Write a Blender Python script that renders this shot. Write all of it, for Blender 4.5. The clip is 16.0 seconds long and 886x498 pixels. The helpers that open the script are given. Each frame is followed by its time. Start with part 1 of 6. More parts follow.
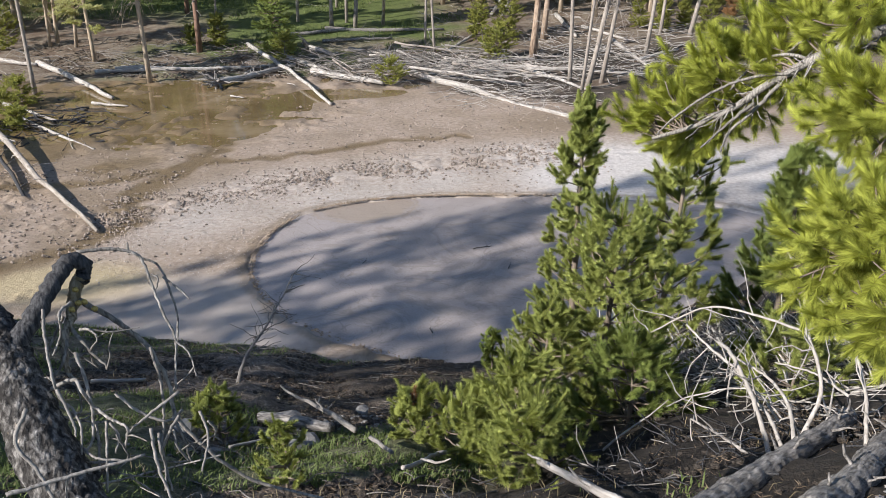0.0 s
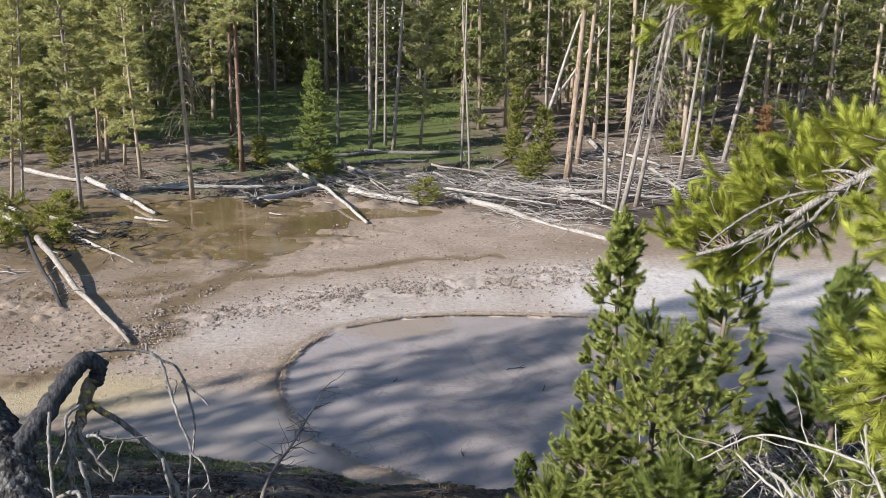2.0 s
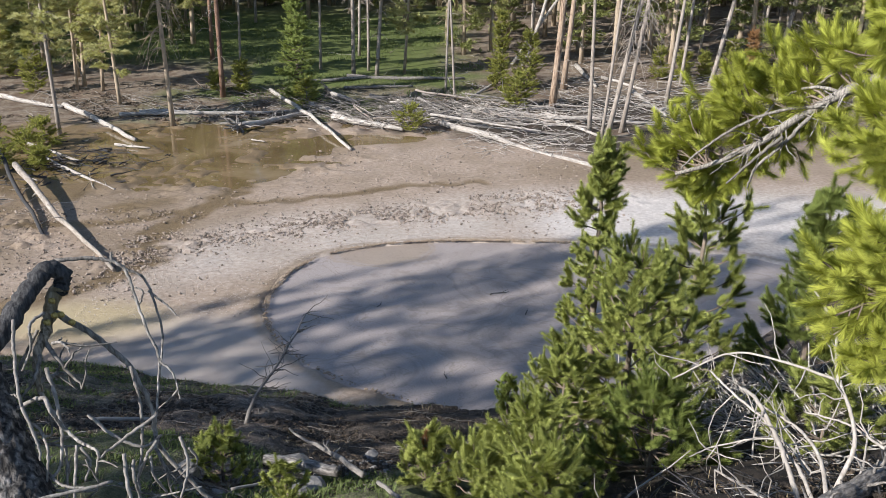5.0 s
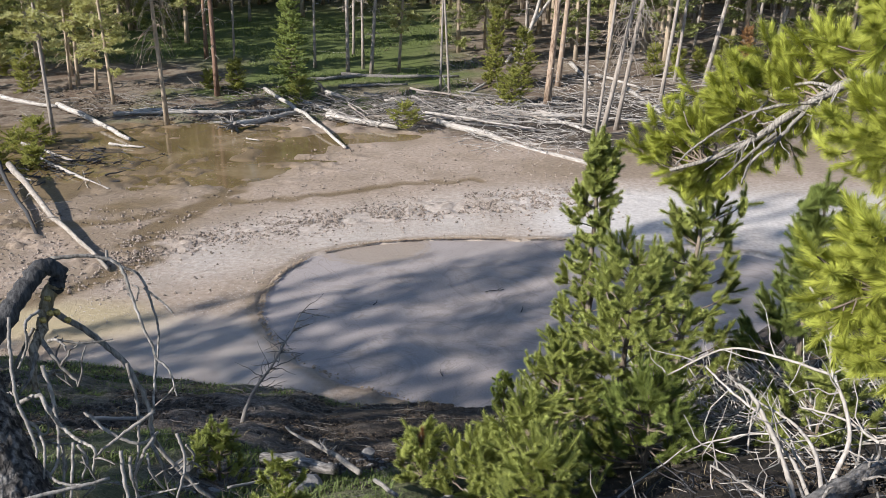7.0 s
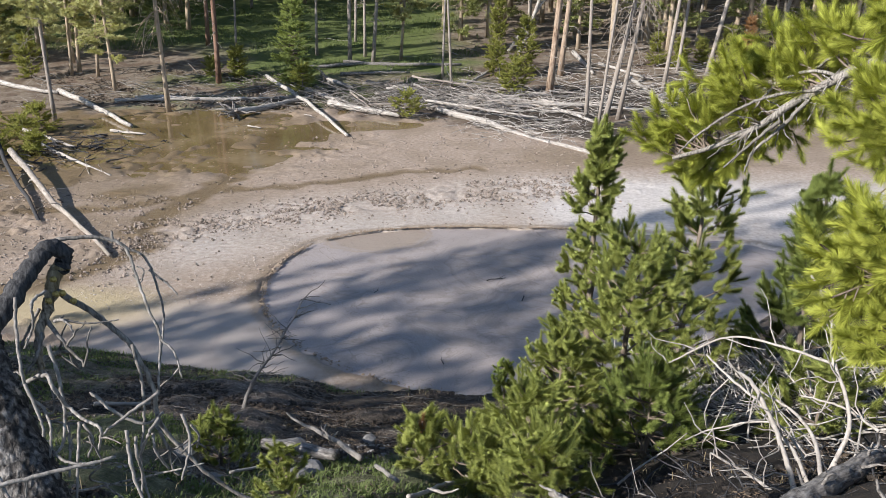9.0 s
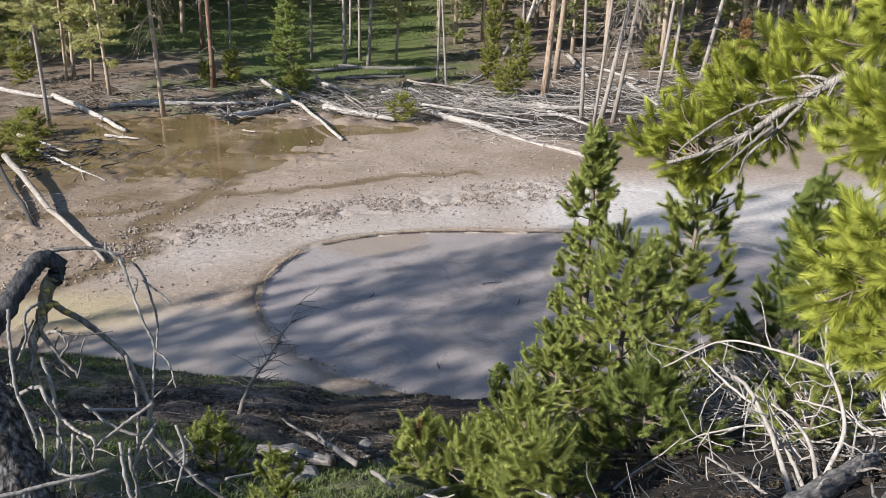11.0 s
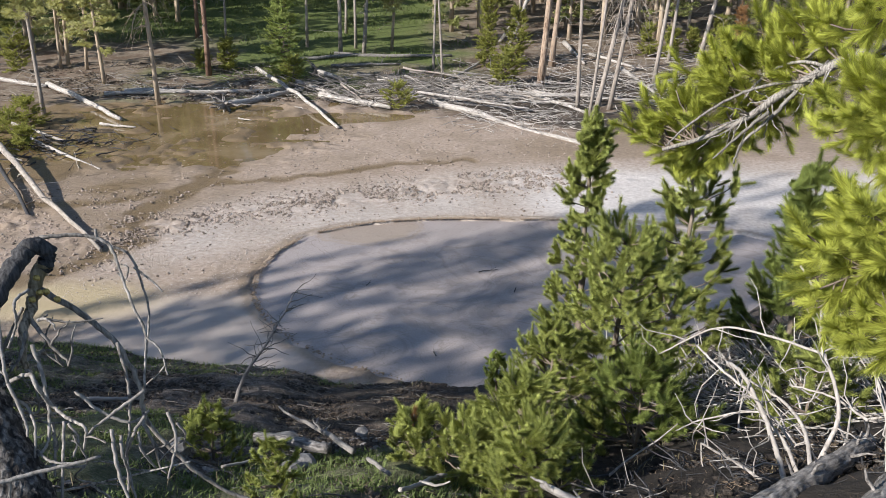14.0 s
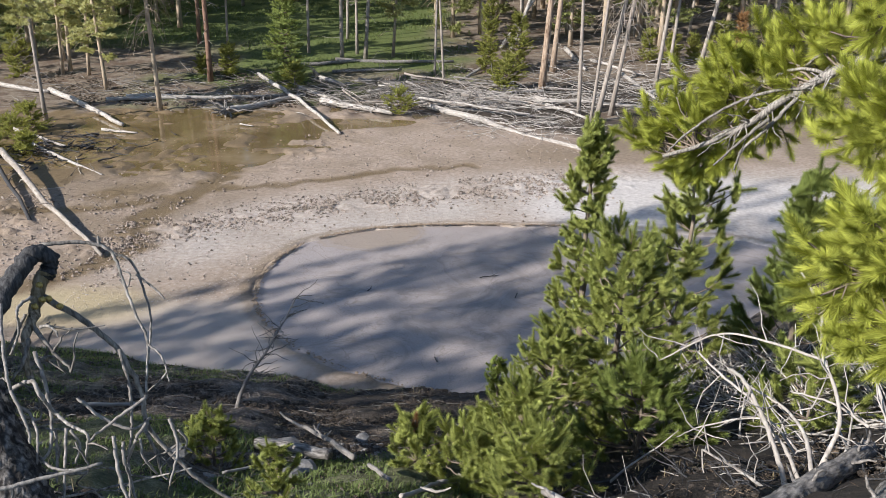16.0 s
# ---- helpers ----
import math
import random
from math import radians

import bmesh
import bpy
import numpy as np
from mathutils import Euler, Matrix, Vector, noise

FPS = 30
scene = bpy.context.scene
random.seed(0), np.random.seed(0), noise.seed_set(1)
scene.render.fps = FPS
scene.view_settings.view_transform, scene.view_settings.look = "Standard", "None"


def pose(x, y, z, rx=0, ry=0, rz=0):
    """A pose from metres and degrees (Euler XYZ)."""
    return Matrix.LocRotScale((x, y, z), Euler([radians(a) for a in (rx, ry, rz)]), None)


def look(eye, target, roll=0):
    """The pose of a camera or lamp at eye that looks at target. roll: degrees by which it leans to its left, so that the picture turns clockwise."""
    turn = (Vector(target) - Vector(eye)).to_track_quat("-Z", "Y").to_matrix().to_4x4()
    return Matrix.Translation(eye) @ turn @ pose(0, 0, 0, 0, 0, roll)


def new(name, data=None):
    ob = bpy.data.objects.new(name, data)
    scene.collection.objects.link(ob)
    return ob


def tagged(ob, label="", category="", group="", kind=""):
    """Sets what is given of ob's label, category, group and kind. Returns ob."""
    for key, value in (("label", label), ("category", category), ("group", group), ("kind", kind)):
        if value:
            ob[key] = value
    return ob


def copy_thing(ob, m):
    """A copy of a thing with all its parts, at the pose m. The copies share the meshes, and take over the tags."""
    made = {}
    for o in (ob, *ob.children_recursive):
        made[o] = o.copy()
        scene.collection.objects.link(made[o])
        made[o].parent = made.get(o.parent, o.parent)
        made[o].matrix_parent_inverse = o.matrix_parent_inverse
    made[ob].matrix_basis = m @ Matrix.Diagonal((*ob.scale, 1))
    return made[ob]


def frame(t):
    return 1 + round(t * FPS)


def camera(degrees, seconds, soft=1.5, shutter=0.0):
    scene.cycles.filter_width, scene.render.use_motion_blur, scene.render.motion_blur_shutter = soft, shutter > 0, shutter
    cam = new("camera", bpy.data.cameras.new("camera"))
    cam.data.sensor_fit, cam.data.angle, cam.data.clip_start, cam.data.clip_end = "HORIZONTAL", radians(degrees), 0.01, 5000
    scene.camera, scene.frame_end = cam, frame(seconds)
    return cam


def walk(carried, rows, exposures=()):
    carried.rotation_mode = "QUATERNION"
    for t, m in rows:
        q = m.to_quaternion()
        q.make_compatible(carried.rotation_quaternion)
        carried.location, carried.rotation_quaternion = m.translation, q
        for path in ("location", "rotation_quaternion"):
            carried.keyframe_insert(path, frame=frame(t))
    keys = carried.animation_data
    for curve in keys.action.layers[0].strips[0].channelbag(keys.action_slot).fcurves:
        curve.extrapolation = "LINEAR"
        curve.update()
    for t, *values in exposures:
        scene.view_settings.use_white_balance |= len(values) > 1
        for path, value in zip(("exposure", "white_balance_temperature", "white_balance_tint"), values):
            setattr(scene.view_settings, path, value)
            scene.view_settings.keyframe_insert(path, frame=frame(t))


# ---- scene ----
cam = camera(56.0, 16.0, soft=0.72)
PATH = [
    (0, (-0.005, -0.028, 6.015), (-0.004, 1.812, 5.232), -0.1),
    (0.5, (0.005, 0.007, 6.006), (-0.013, 1.87, 5.279), -0.5),
    (1, (0.011, 0.071, 5.971), (-0.018, 1.956, 5.304), -0.7),
    (1.5, (-0.017, 0.098, 5.933), (-0.083, 2.019, 5.38), -0.4),
    (2, (-0.028, 0.099, 5.928), (-0.107, 2.031, 5.418), 0.3),
    (2.5, (-0.025, 0.097, 5.939), (-0.104, 2.032, 5.44), 0.7),
    (3, (-0.007, 0.105, 5.937), (-0.071, 2.037, 5.422), 1.2),
    (3.5, (0.004, 0.101, 5.905), (-0.054, 2.011, 5.313), 1.0),
    (4, (0.01, 0.102, 5.881), (-0.042, 1.992, 5.229), 0.8),
    (6.5, (0.017, 0.096, 5.879), (-0.017, 1.976, 5.199), 0.2),
    (7, (0.015, 0.095, 5.876), (-0.016, 1.976, 5.198), 0.3),
    (7.5, (0.014, 0.086, 5.878), (-0.021, 1.969, 5.203), 0.5),
    (8, (0.01, 0.086, 5.87), (-0.025, 1.97, 5.202), 0.6),
    (8.5, (0.007, 0.086, 5.869), (-0.026, 1.966, 5.189), 0.6),
    (9, (0.008, 0.085, 5.866), (-0.025, 1.957, 5.163), 0.6),
    (11.5, (0.012, 0.091, 5.881), (-0.008, 1.967, 5.186), 0.4),
    (12, (0.012, 0.093, 5.873), (-0.006, 1.965, 5.171), 0.3),
    (12.5, (0.015, 0.091, 5.871), (-0.002, 1.959, 5.156), 0.2),
    (13, (0.013, 0.091, 5.873), (-0.008, 1.956, 5.152), 0.4),
    (13.5, (0.02, 0.093, 5.872), (0.003, 1.958, 5.149), 0.5),
    (14, (0.022, 0.095, 5.872), (0.007, 1.96, 5.15), 0.4),
    (14.5, (0.025, 0.094, 5.87), (0.009, 1.959, 5.15), 0.3),
    (15, (0.024, 0.093, 5.873), (0.007, 1.96, 5.156), 0.3),
    (15.5, (0.029, 0.096, 5.873), (0.013, 1.964, 5.159), 0.3),
    (16, (0.023, 0.089, 5.879), (0.005, 1.959, 5.169), 0.4),
]
walk(cam, [(t, look(eye, target, roll)) for t, eye, target, roll in PATH])

# ---- sky and sun ----
SUN_AZ = radians(215.0)      # where the sun stands, counted from +x towards +y
SUN_EL = radians(30.0)
world = bpy.data.worlds.new("sky")
scene.world = world
world.use_nodes = True
wn = world.node_tree.nodes
sky = wn.new("ShaderNodeTexSky")
sky.sky_type, sky.sun_disc = "NISHITA", False
sky.sun_elevation, sky.sun_rotation = SUN_EL, radians(90.0) - SUN_AZ
sky.altitude = 2300.0
wn["Background"].inputs["Strength"].default_value = 0.107
world.node_tree.links.new(sky.outputs[0], wn["Background"].inputs["Color"])
sun = new("sun", bpy.data.lights.new("sun", "SUN"))
sun.data.energy, sun.data.angle, sun.data.color = 5.0, radians(0.55), (0.965, 0.93, 0.895)
s_dir = Vector((math.cos(SUN_AZ) * math.cos(SUN_EL), math.sin(SUN_AZ) * math.cos(SUN_EL), math.sin(SUN_EL)))
sun.matrix_world = look(s_dir * 60.0, (0, 0, 0))
scene.view_settings.exposure = 0.76


# ---- materials ----
def material(name, rough=0.8, spec=0.3):
    m = bpy.data.materials.new(name)
    m.use_nodes = True
    nt = m.node_tree
    b = nt.nodes["Principled BSDF"]
    b.inputs["Roughness"].default_value = rough
    b.inputs["Specular IOR Level"].default_value = spec
    return m, nt, b


def tex(nt, scale, detail=4.0, rough=0.55, stretch=(1, 1, 1), kind="ShaderNodeTexNoise"):
    co = nt.nodes.new("ShaderNodeTexCoord")
    mp = nt.nodes.new("ShaderNodeMapping")
    mp.inputs["Scale"].default_value = stretch
    nt.links.new(co.outputs["Object"], mp.inputs["Vector"])
    n = nt.nodes.new(kind)
    n.inputs["Scale"].default_value = scale
    if kind == "ShaderNodeTexNoise":
        n.inputs["Detail"].default_value, n.inputs["Roughness"].default_value = detail, rough
    nt.links.new(mp.outputs[0], n.inputs["Vector"])
    return n


def ramp(nt, src, stops):
    r = nt.nodes.new("ShaderNodeValToRGB")
    while len(r.color_ramp.elements) < len(stops):
        r.color_ramp.elements.new(0.5)
    for e, (p, c) in zip(r.color_ramp.elements, stops):
        e.position = p
        e.color = (*c, 1.0) if len(c) == 3 else c
    nt.links.new(src, r.inputs[0])
    return r.outputs[0]


def mixed(nt, fac, a, b, mode="MIX"):
    m = nt.nodes.new("ShaderNodeMix")
    m.data_type, m.blend_type = "RGBA", mode
    for sock, v in ((m.inputs[0], fac), (m.inputs[6], a), (m.inputs[7], b)):
        if isinstance(v, (int, float)):
            sock.default_value = v
        elif isinstance(v, tuple):
            sock.default_value = (*v, 1.0)
        else:
            nt.links.new(v, sock)
    return m.outputs[2]


def calc(nt, op, a, b=0.0):
    m = nt.nodes.new("ShaderNodeMath")
    m.operation, m.use_clamp = op, op in ("MULTIPLY", "ADD", "SUBTRACT")
    for sock, v in ((m.inputs[0], a), (m.inputs[1], b)):
        if isinstance(v, (int, float)):
            sock.default_value = v
        else:
            nt.links.new(v, sock)
    return m.outputs[0]


def attr(nt, name):
    a = nt.nodes.new("ShaderNodeAttribute")
    a.attribute_name = name
    return a.outputs["Fac"]


def bump(nt, b, height, strength, distance):
    n = nt.nodes.new("ShaderNodeBump")
    n.inputs["Strength"].default_value, n.inputs["Distance"].default_value = strength, distance
    nt.links.new(height, n.inputs["Height"])
    nt.links.new(n.outputs[0], b.inputs["Normal"])


def bark(name, dark, light, grain=30.0, rough=0.85, patch=None, edge=(0.3, 0.7), relief=0.015):
    m, nt, b = material(name, rough, 0.2)
    n1 = tex(nt, grain, 6, 0.6, (1, 1, 0.18))
    n2 = tex(nt, 3.0, 3)
    c = ramp(nt, n1.outputs["Fac"], [(edge[0], dark), (edge[1], light)])
    c = mixed(nt, ramp(nt, n2.outputs["Fac"], [(0.4, (0, 0, 0)), (0.65, (1, 1, 1))]), c, mixed(nt, 0.5, c, patch or dark))
    oi = nt.nodes.new("ShaderNodeObjectInfo")
    c = mixed(nt, calc(nt, "MULTIPLY", oi.outputs["Random"], 0.5), c, patch or dark)
    nt.links.new(c, b.inputs["Base Color"])
    bump(nt, b, n1.outputs["Fac"], 0.8, relief)
    return m


def needles(name, dark, light, through_light, share=0.3, lo=0.15, hi=0.75):
    m, nt, b = material(name, 0.65, 0.2)
    g = nt.nodes.new("ShaderNodeNewGeometry")
    n2 = tex(nt, 4.0, 3)
    f = calc(nt, "ADD", calc(nt, "MULTIPLY", g.outputs["Random Per Island"], 0.4), calc(nt, "MULTIPLY", n2.outputs["Fac"], 0.6))
    c = ramp(nt, f, [(lo, dark), (hi, light)])
    nt.links.new(c, b.inputs["Base Color"])
    t = nt.nodes.new("ShaderNodeBsdfTranslucent")
    t.inputs["Color"].default_value = (*through_light, 1)
    x = nt.nodes.new("ShaderNodeMixShader")
    x.inputs[0].default_value = share
    nt.links.new(b.outputs[0], x.inputs[1])
    nt.links.new(t.outputs[0], x.inputs[2])
    nt.links.new(x.outputs[0], nt.nodes["Material Output"].inputs["Surface"])
    return m


GREY_WOOD = bark("weathered_grey_wood", (0.18, 0.16, 0.14), (0.58, 0.53, 0.475), 26.0, patch=(0.36, 0.32, 0.28))
TRUNK_WOOD = bark("grey_trunk_wood", (0.13, 0.112, 0.095), (0.50, 0.44, 0.38), 26.0, patch=(0.26, 0.22, 0.185))
PALE_WOOD = bark("bleached_wood", (0.17, 0.15, 0.135), (0.60, 0.555, 0.50), 30.0, patch=(0.30, 0.27, 0.24), edge=(0.36, 0.6))
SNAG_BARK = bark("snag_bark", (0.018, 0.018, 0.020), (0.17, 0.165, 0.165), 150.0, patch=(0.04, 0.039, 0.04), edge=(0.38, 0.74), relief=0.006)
TWIG_GREY = bark("grey_twig_wood", (0.085, 0.076, 0.066), (0.46, 0.42, 0.375), 110.0, edge=(0.36, 0.64), relief=0.003)
SILVER_TWIG = bark("silver_twig_wood", (0.10, 0.09, 0.08), (0.42, 0.385, 0.345), 110.0, patch=(0.20, 0.18, 0.16), edge=(0.36, 0.66), relief=0.003)
OLD_LOG = bark("old_log_bark", (0.05, 0.045, 0.041), (0.48, 0.44, 0.40), 55.0, patch=(0.16, 0.145, 0.13), edge=(0.36, 0.68))
LICHEN_BARK = bark("lichen_bark", (0.05, 0.04, 0.03), (0.40, 0.34, 0.27), 110.0, patch=(0.26, 0.20, 0.10), edge=(0.4, 0.65), relief=0.004)
PINE_BARK = bark("pine_bark", (0.13, 0.095, 0.065), (0.54, 0.43, 0.31), 22.0, patch=(0.42, 0.34, 0.25))
RED_BARK = bark("reddish_bark", (0.07, 0.04, 0.03), (0.24, 0.14, 0.10), 18.0, patch=(0.30, 0.20, 0.14))
ORANGE_BARK = bark("peeled_orange_bark", (0.11, 0.065, 0.042), (0.44, 0.325, 0.235), 22.0, patch=(0.36, 0.28, 0.21), edge=(0.36, 0.62))
YOUNG_BARK = bark("young_pine_bark", (0.12, 0.09, 0.07), (0.34, 0.28, 0.22), 40.0)
NEAR_NEEDLES = needles("bright_pine_needles", (0.07, 0.085, 0.012), (0.52, 0.545, 0.10), (0.55, 0.57, 0.065), 0.16)
LIME_NEEDLES = needles("sunny_pine_needles", (0.045, 0.062, 0.016), (0.44, 0.475, 0.135), (0.48, 0.51, 0.10), 0.18)
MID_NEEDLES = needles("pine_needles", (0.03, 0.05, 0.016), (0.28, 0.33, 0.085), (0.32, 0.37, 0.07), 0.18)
FAR_NEEDLES = needles("forest_needles", (0.018, 0.022, 0.012), (0.47, 0.46, 0.215), (0.50, 0.49, 0.17), 0.38, 0.08, 0.52)
DEEP_NEEDLES = needles("deep_forest_needles", (0.012, 0.017, 0.010), (0.31, 0.33, 0.12), (0.28, 0.30, 0.09), 0.3, 0.18, 0.62)
BUSH_NEEDLES = needles("bush_needles", (0.025, 0.034, 0.012), (0.40, 0.40, 0.10), (0.4, 0.4, 0.08), 0.28, 0.25, 0.72)
SPRUCE_NEEDLES = needles("spruce_needles", (0.018, 0.03, 0.012), (0.29, 0.34, 0.10), (0.28, 0.34, 0.07), 0.24, 0.08, 0.58)
DRY_NEEDLES = needles("dry_orange_needles", (0.20, 0.10, 0.045), (0.50, 0.30, 0.14), (0.3, 0.16, 0.07), 0.3)
GRASS_MAT = needles("grass_blades", (0.04, 0.056, 0.016), (0.175, 0.22, 0.075), (0.16, 0.21, 0.055), 0.25)
LITTER_MAT = needles("fallen_needles", (0.05, 0.036, 0.025), (0.24, 0.18, 0.125), (0.1, 0.06, 0.03), 0.1)
STRAW_MAT = needles("dry_grass_blades", (0.14, 0.11, 0.06), (0.40, 0.33, 0.2), (0.25, 0.2, 0.1), 0.2)


def lichen_material():
    m, nt, b = material("yellow_lichen", 0.95, 0.1)
    n = tex(nt, 180.0, 3)
    nt.links.new(ramp(nt, n.outputs["Fac"], [(0.35, (0.22, 0.16, 0.05)), (0.65, (0.50, 0.38, 0.13))]), b.inputs["Base Color"])
    return m


LICHEN_MAT = lichen_material()


def flaking_bark():
    """Scaly grey bark with dark cracks, peeled away here and there to the pale wood."""
    m, nt, b = material("snag_trunk_bark", 0.9, 0.15)
    scale = tex(nt, 62.0, 5, 0.65, (1, 1, 0.55))
    crack = tex(nt, 70.0, 2, 0.5, (1, 1, 0.45), kind="ShaderNodeTexVoronoi")
    broad = tex(nt, 5.0, 5, 0.65, (1, 1, 0.4))
    c = ramp(nt, scale.outputs["Fac"], [(0.38, (0.018, 0.016, 0.015)), (0.52, (0.13, 0.119, 0.11)), (0.70, (0.36, 0.335, 0.31))])
    c = mixed(nt, ramp(nt, crack.outputs["Distance"], [(0.45, (0.0, 0.0, 0.0)), (0.70, (0.8, 0.8, 0.8))]), c, (0.028, 0.025, 0.023))
    wood = ramp(nt, scale.outputs["Fac"], [(0.35, (0.36, 0.29, 0.225)), (0.65, (0.62, 0.53, 0.44))])
    c = mixed(nt, ramp(nt, broad.outputs["Fac"], [(0.585, (0, 0, 0)), (0.605, (1, 1, 1))]), c, wood)
    nt.links.new(c, b.inputs["Base Color"])
    h = calc(nt, "SUBTRACT", scale.outputs["Fac"], calc(nt, "MULTIPLY", crack.outputs["Distance"], 0.6))
    bump(nt, b, h, 1.0, 0.014)
    return m


SNAG_TRUNK_BARK = flaking_bark()


def ground_material():
    m, nt, b = material("mud_and_soil", 0.9, 0.3)
    fine = tex(nt, 9.0, 8, 0.65)
    grit = tex(nt, 60.0, 4, 0.6)
    broad = tex(nt, 0.7, 4, 0.6)
    mud = ramp(nt, fine.outputs["Fac"], [(0.28, (0.215, 0.155, 0.115)), (0.5, (0.34, 0.265, 0.205)), (0.72, (0.44, 0.36, 0.295))])
    mud = mixed(nt, ramp(nt, broad.outputs["Fac"], [(0.45, (0, 0, 0)), (0.62, (0.8, 0.8, 0.8))]), mud, mixed(nt, 0.6, mud, (0.21, 0.16, 0.11)))
    pale = ramp(nt, fine.outputs["Fac"], [(0.3, (0.40, 0.355, 0.32)), (0.7, (0.64, 0.595, 0.555))])
    c = mixed(nt, attr(nt, "pale"), mud, pale)
    clay = attr(nt, "clay")
    slick = tex(nt, 0.9, 5, 0.55)
    c = mixed(nt, clay, c, ramp(nt, slick.outputs["Fac"], [(0.35, (0.33, 0.275, 0.235)), (0.5, (0.41, 0.35, 0.305)), (0.65, (0.36, 0.305, 0.265))]))
    c = mixed(nt, attr(nt, "yellow"), c, (0.42, 0.34, 0.2))
    wet = attr(nt, "wet")
    c = mixed(nt, wet, c, mixed(nt, fine.outputs["Fac"], (0.12, 0.084, 0.046), (0.235, 0.17, 0.10)))
    soil = ramp(nt, mixed(nt, 0.5, fine.outputs["Fac"], grit.outputs["Fac"]), [(0.36, (0.035, 0.028, 0.022)), (0.5, (0.13, 0.104, 0.084)), (0.66, (0.42, 0.35, 0.29))])
    c = mixed(nt, attr(nt, "soil"), c, soil)
    floor = ramp(nt, fine.outputs["Fac"], [(0.3, (0.11, 0.085, 0.06)), (0.7, (0.29, 0.235, 0.18))])
    rust = ramp(nt, grit.outputs["Fac"], [(0.35, (0.05, 0.033, 0.022)), (0.65, (0.17, 0.115, 0.08))])
    litter = tex(nt, 1.6, 5, 0.65)
    floor = mixed(nt, ramp(nt, litter.outputs["Fac"], [(0.46, (0, 0, 0)), (0.58, (0.85, 0.85, 0.85))]), floor, rust)
    c = mixed(nt, attr(nt, "floor"), c, floor)
    # near-black tone, for dark litter and for shade painted on the ground
    humus_shade = ramp(nt, fine.outputs["Fac"], [(0.3, (0.012, 0.010, 0.008)), (0.7, (0.055, 0.043, 0.033))])
    c = mixed(nt, attr(nt, "humus_shade"), c, humus_shade)
    green = ramp(nt, fine.outputs["Fac"], [(0.3, (0.045, 0.058, 0.018)), (0.7, (0.15, 0.185, 0.05))])
    c = mixed(nt, attr(nt, "grass"), c, green)
    nt.links.new(c, b.inputs["Base Color"])
    nt.links.new(calc(nt, "SUBTRACT", 0.92, calc(nt, "MULTIPLY", calc(nt, "ADD", wet, clay), 0.45)), b.inputs["Roughness"])
    h = calc(nt, "ADD", calc(nt, "MULTIPLY", fine.outputs["Fac"], 0.7), calc(nt, "MULTIPLY", grit.outputs["Fac"], 0.3))
    keep = calc(nt, "MULTIPLY", calc(nt, "SUBTRACT", 1.0, calc(nt, "MULTIPLY", clay, 0.85)), calc(nt, "ADD", 0.45, calc(nt, "MULTIPLY", attr(nt, "soil"), 0.55)))
    bump(nt, b, calc(nt, "MULTIPLY", h, keep), 0.9, 0.10)
    return m


def pool_material():
    m, nt, b = material("wet_grey_clay", 0.42, 0.4)
    swirl = tex(nt, 0.55, 5, 0.55)
    swirl.inputs["Distortion"].default_value = 1.6
    fine = tex(nt, 7.0, 5, 0.6)
    c = ramp(nt, swirl.outputs["Fac"], [(0.3, (0.315, 0.268, 0.252)), (0.5, (0.372, 0.32, 0.303)), (0.55, (0.28, 0.236, 0.215)), (0.6, (0.36, 0.308, 0.288)), (0.75, (0.41, 0.355, 0.338))])
    c = mixed(nt, calc(nt, "MULTIPLY", fine.outputs["Fac"], 0.4), c, (0.29, 0.27, 0.25))
    co = nt.nodes.new("ShaderNodeTexCoord")
    warp = tex(nt, 1.3, 4, 0.6)
    place = nt.nodes.new("ShaderNodeVectorMath")
    place.operation = "ADD"
    shift = nt.nodes.new("ShaderNodeVectorMath")
    shift.operation = "SCALE"
    shift.inputs["Scale"].default_value = 0.9
    nt.links.new(warp.outputs["Color"], shift.inputs[0])
    nt.links.new(co.outputs["Object"], place.inputs[0])
    nt.links.new(shift.outputs[0], place.inputs[1])
    fan = nt.nodes.new("ShaderNodeMapping")
    fan.inputs["Location"].default_value = (0.75, -12.3, 0.0)      # round a point by the far rim
    fan.inputs["Scale"].default_value = (0.62, 0.72, 0.0)
    nt.links.new(place.outputs[0], fan.inputs["Vector"])
    away = nt.nodes.new("ShaderNodeVectorMath")
    away.operation = "LENGTH"
    nt.links.new(fan.outputs[0], away.inputs[0])
    silt = ramp(nt, away.outputs["Value"], [(0.60, (0.9, 0.9, 0.9)), (0.69, (0.3, 0.3, 0.3)), (0.73, (0.85, 0.85, 0.85)), (0.78, (0, 0, 0))])
    c = mixed(nt, silt, c, (0.33, 0.265, 0.21))
    curl = tex(nt, 1.1, 3, 0.5)
    curl.inputs["Distortion"].default_value = 2.2
    line = ramp(nt, curl.outputs["Fac"], [(0.485, (0, 0, 0)), (0.498, (0.65, 0.65, 0.65)), (0.511, (0, 0, 0))])
    c = mixed(nt, line, c, (0.20, 0.165, 0.14))
    grit = tex(nt, 34.0, 5, 0.7)
    c = mixed(nt, ramp(nt, grit.outputs["Fac"], [(0.42, (0.5, 0.5, 0.5)), (0.62, (0, 0, 0))]), c, mixed(nt, 0.45, c, (0.12, 0.10, 0.085)))
    nt.links.new(c, b.inputs["Base Color"])
    nt.links.new(calc(nt, "ADD", 0.25, calc(nt, "MULTIPLY", swirl.outputs["Fac"], 0.4)), b.inputs["Roughness"])
    bump(nt, b, fine.outputs["Fac"], 0.15, 0.02)
    return m


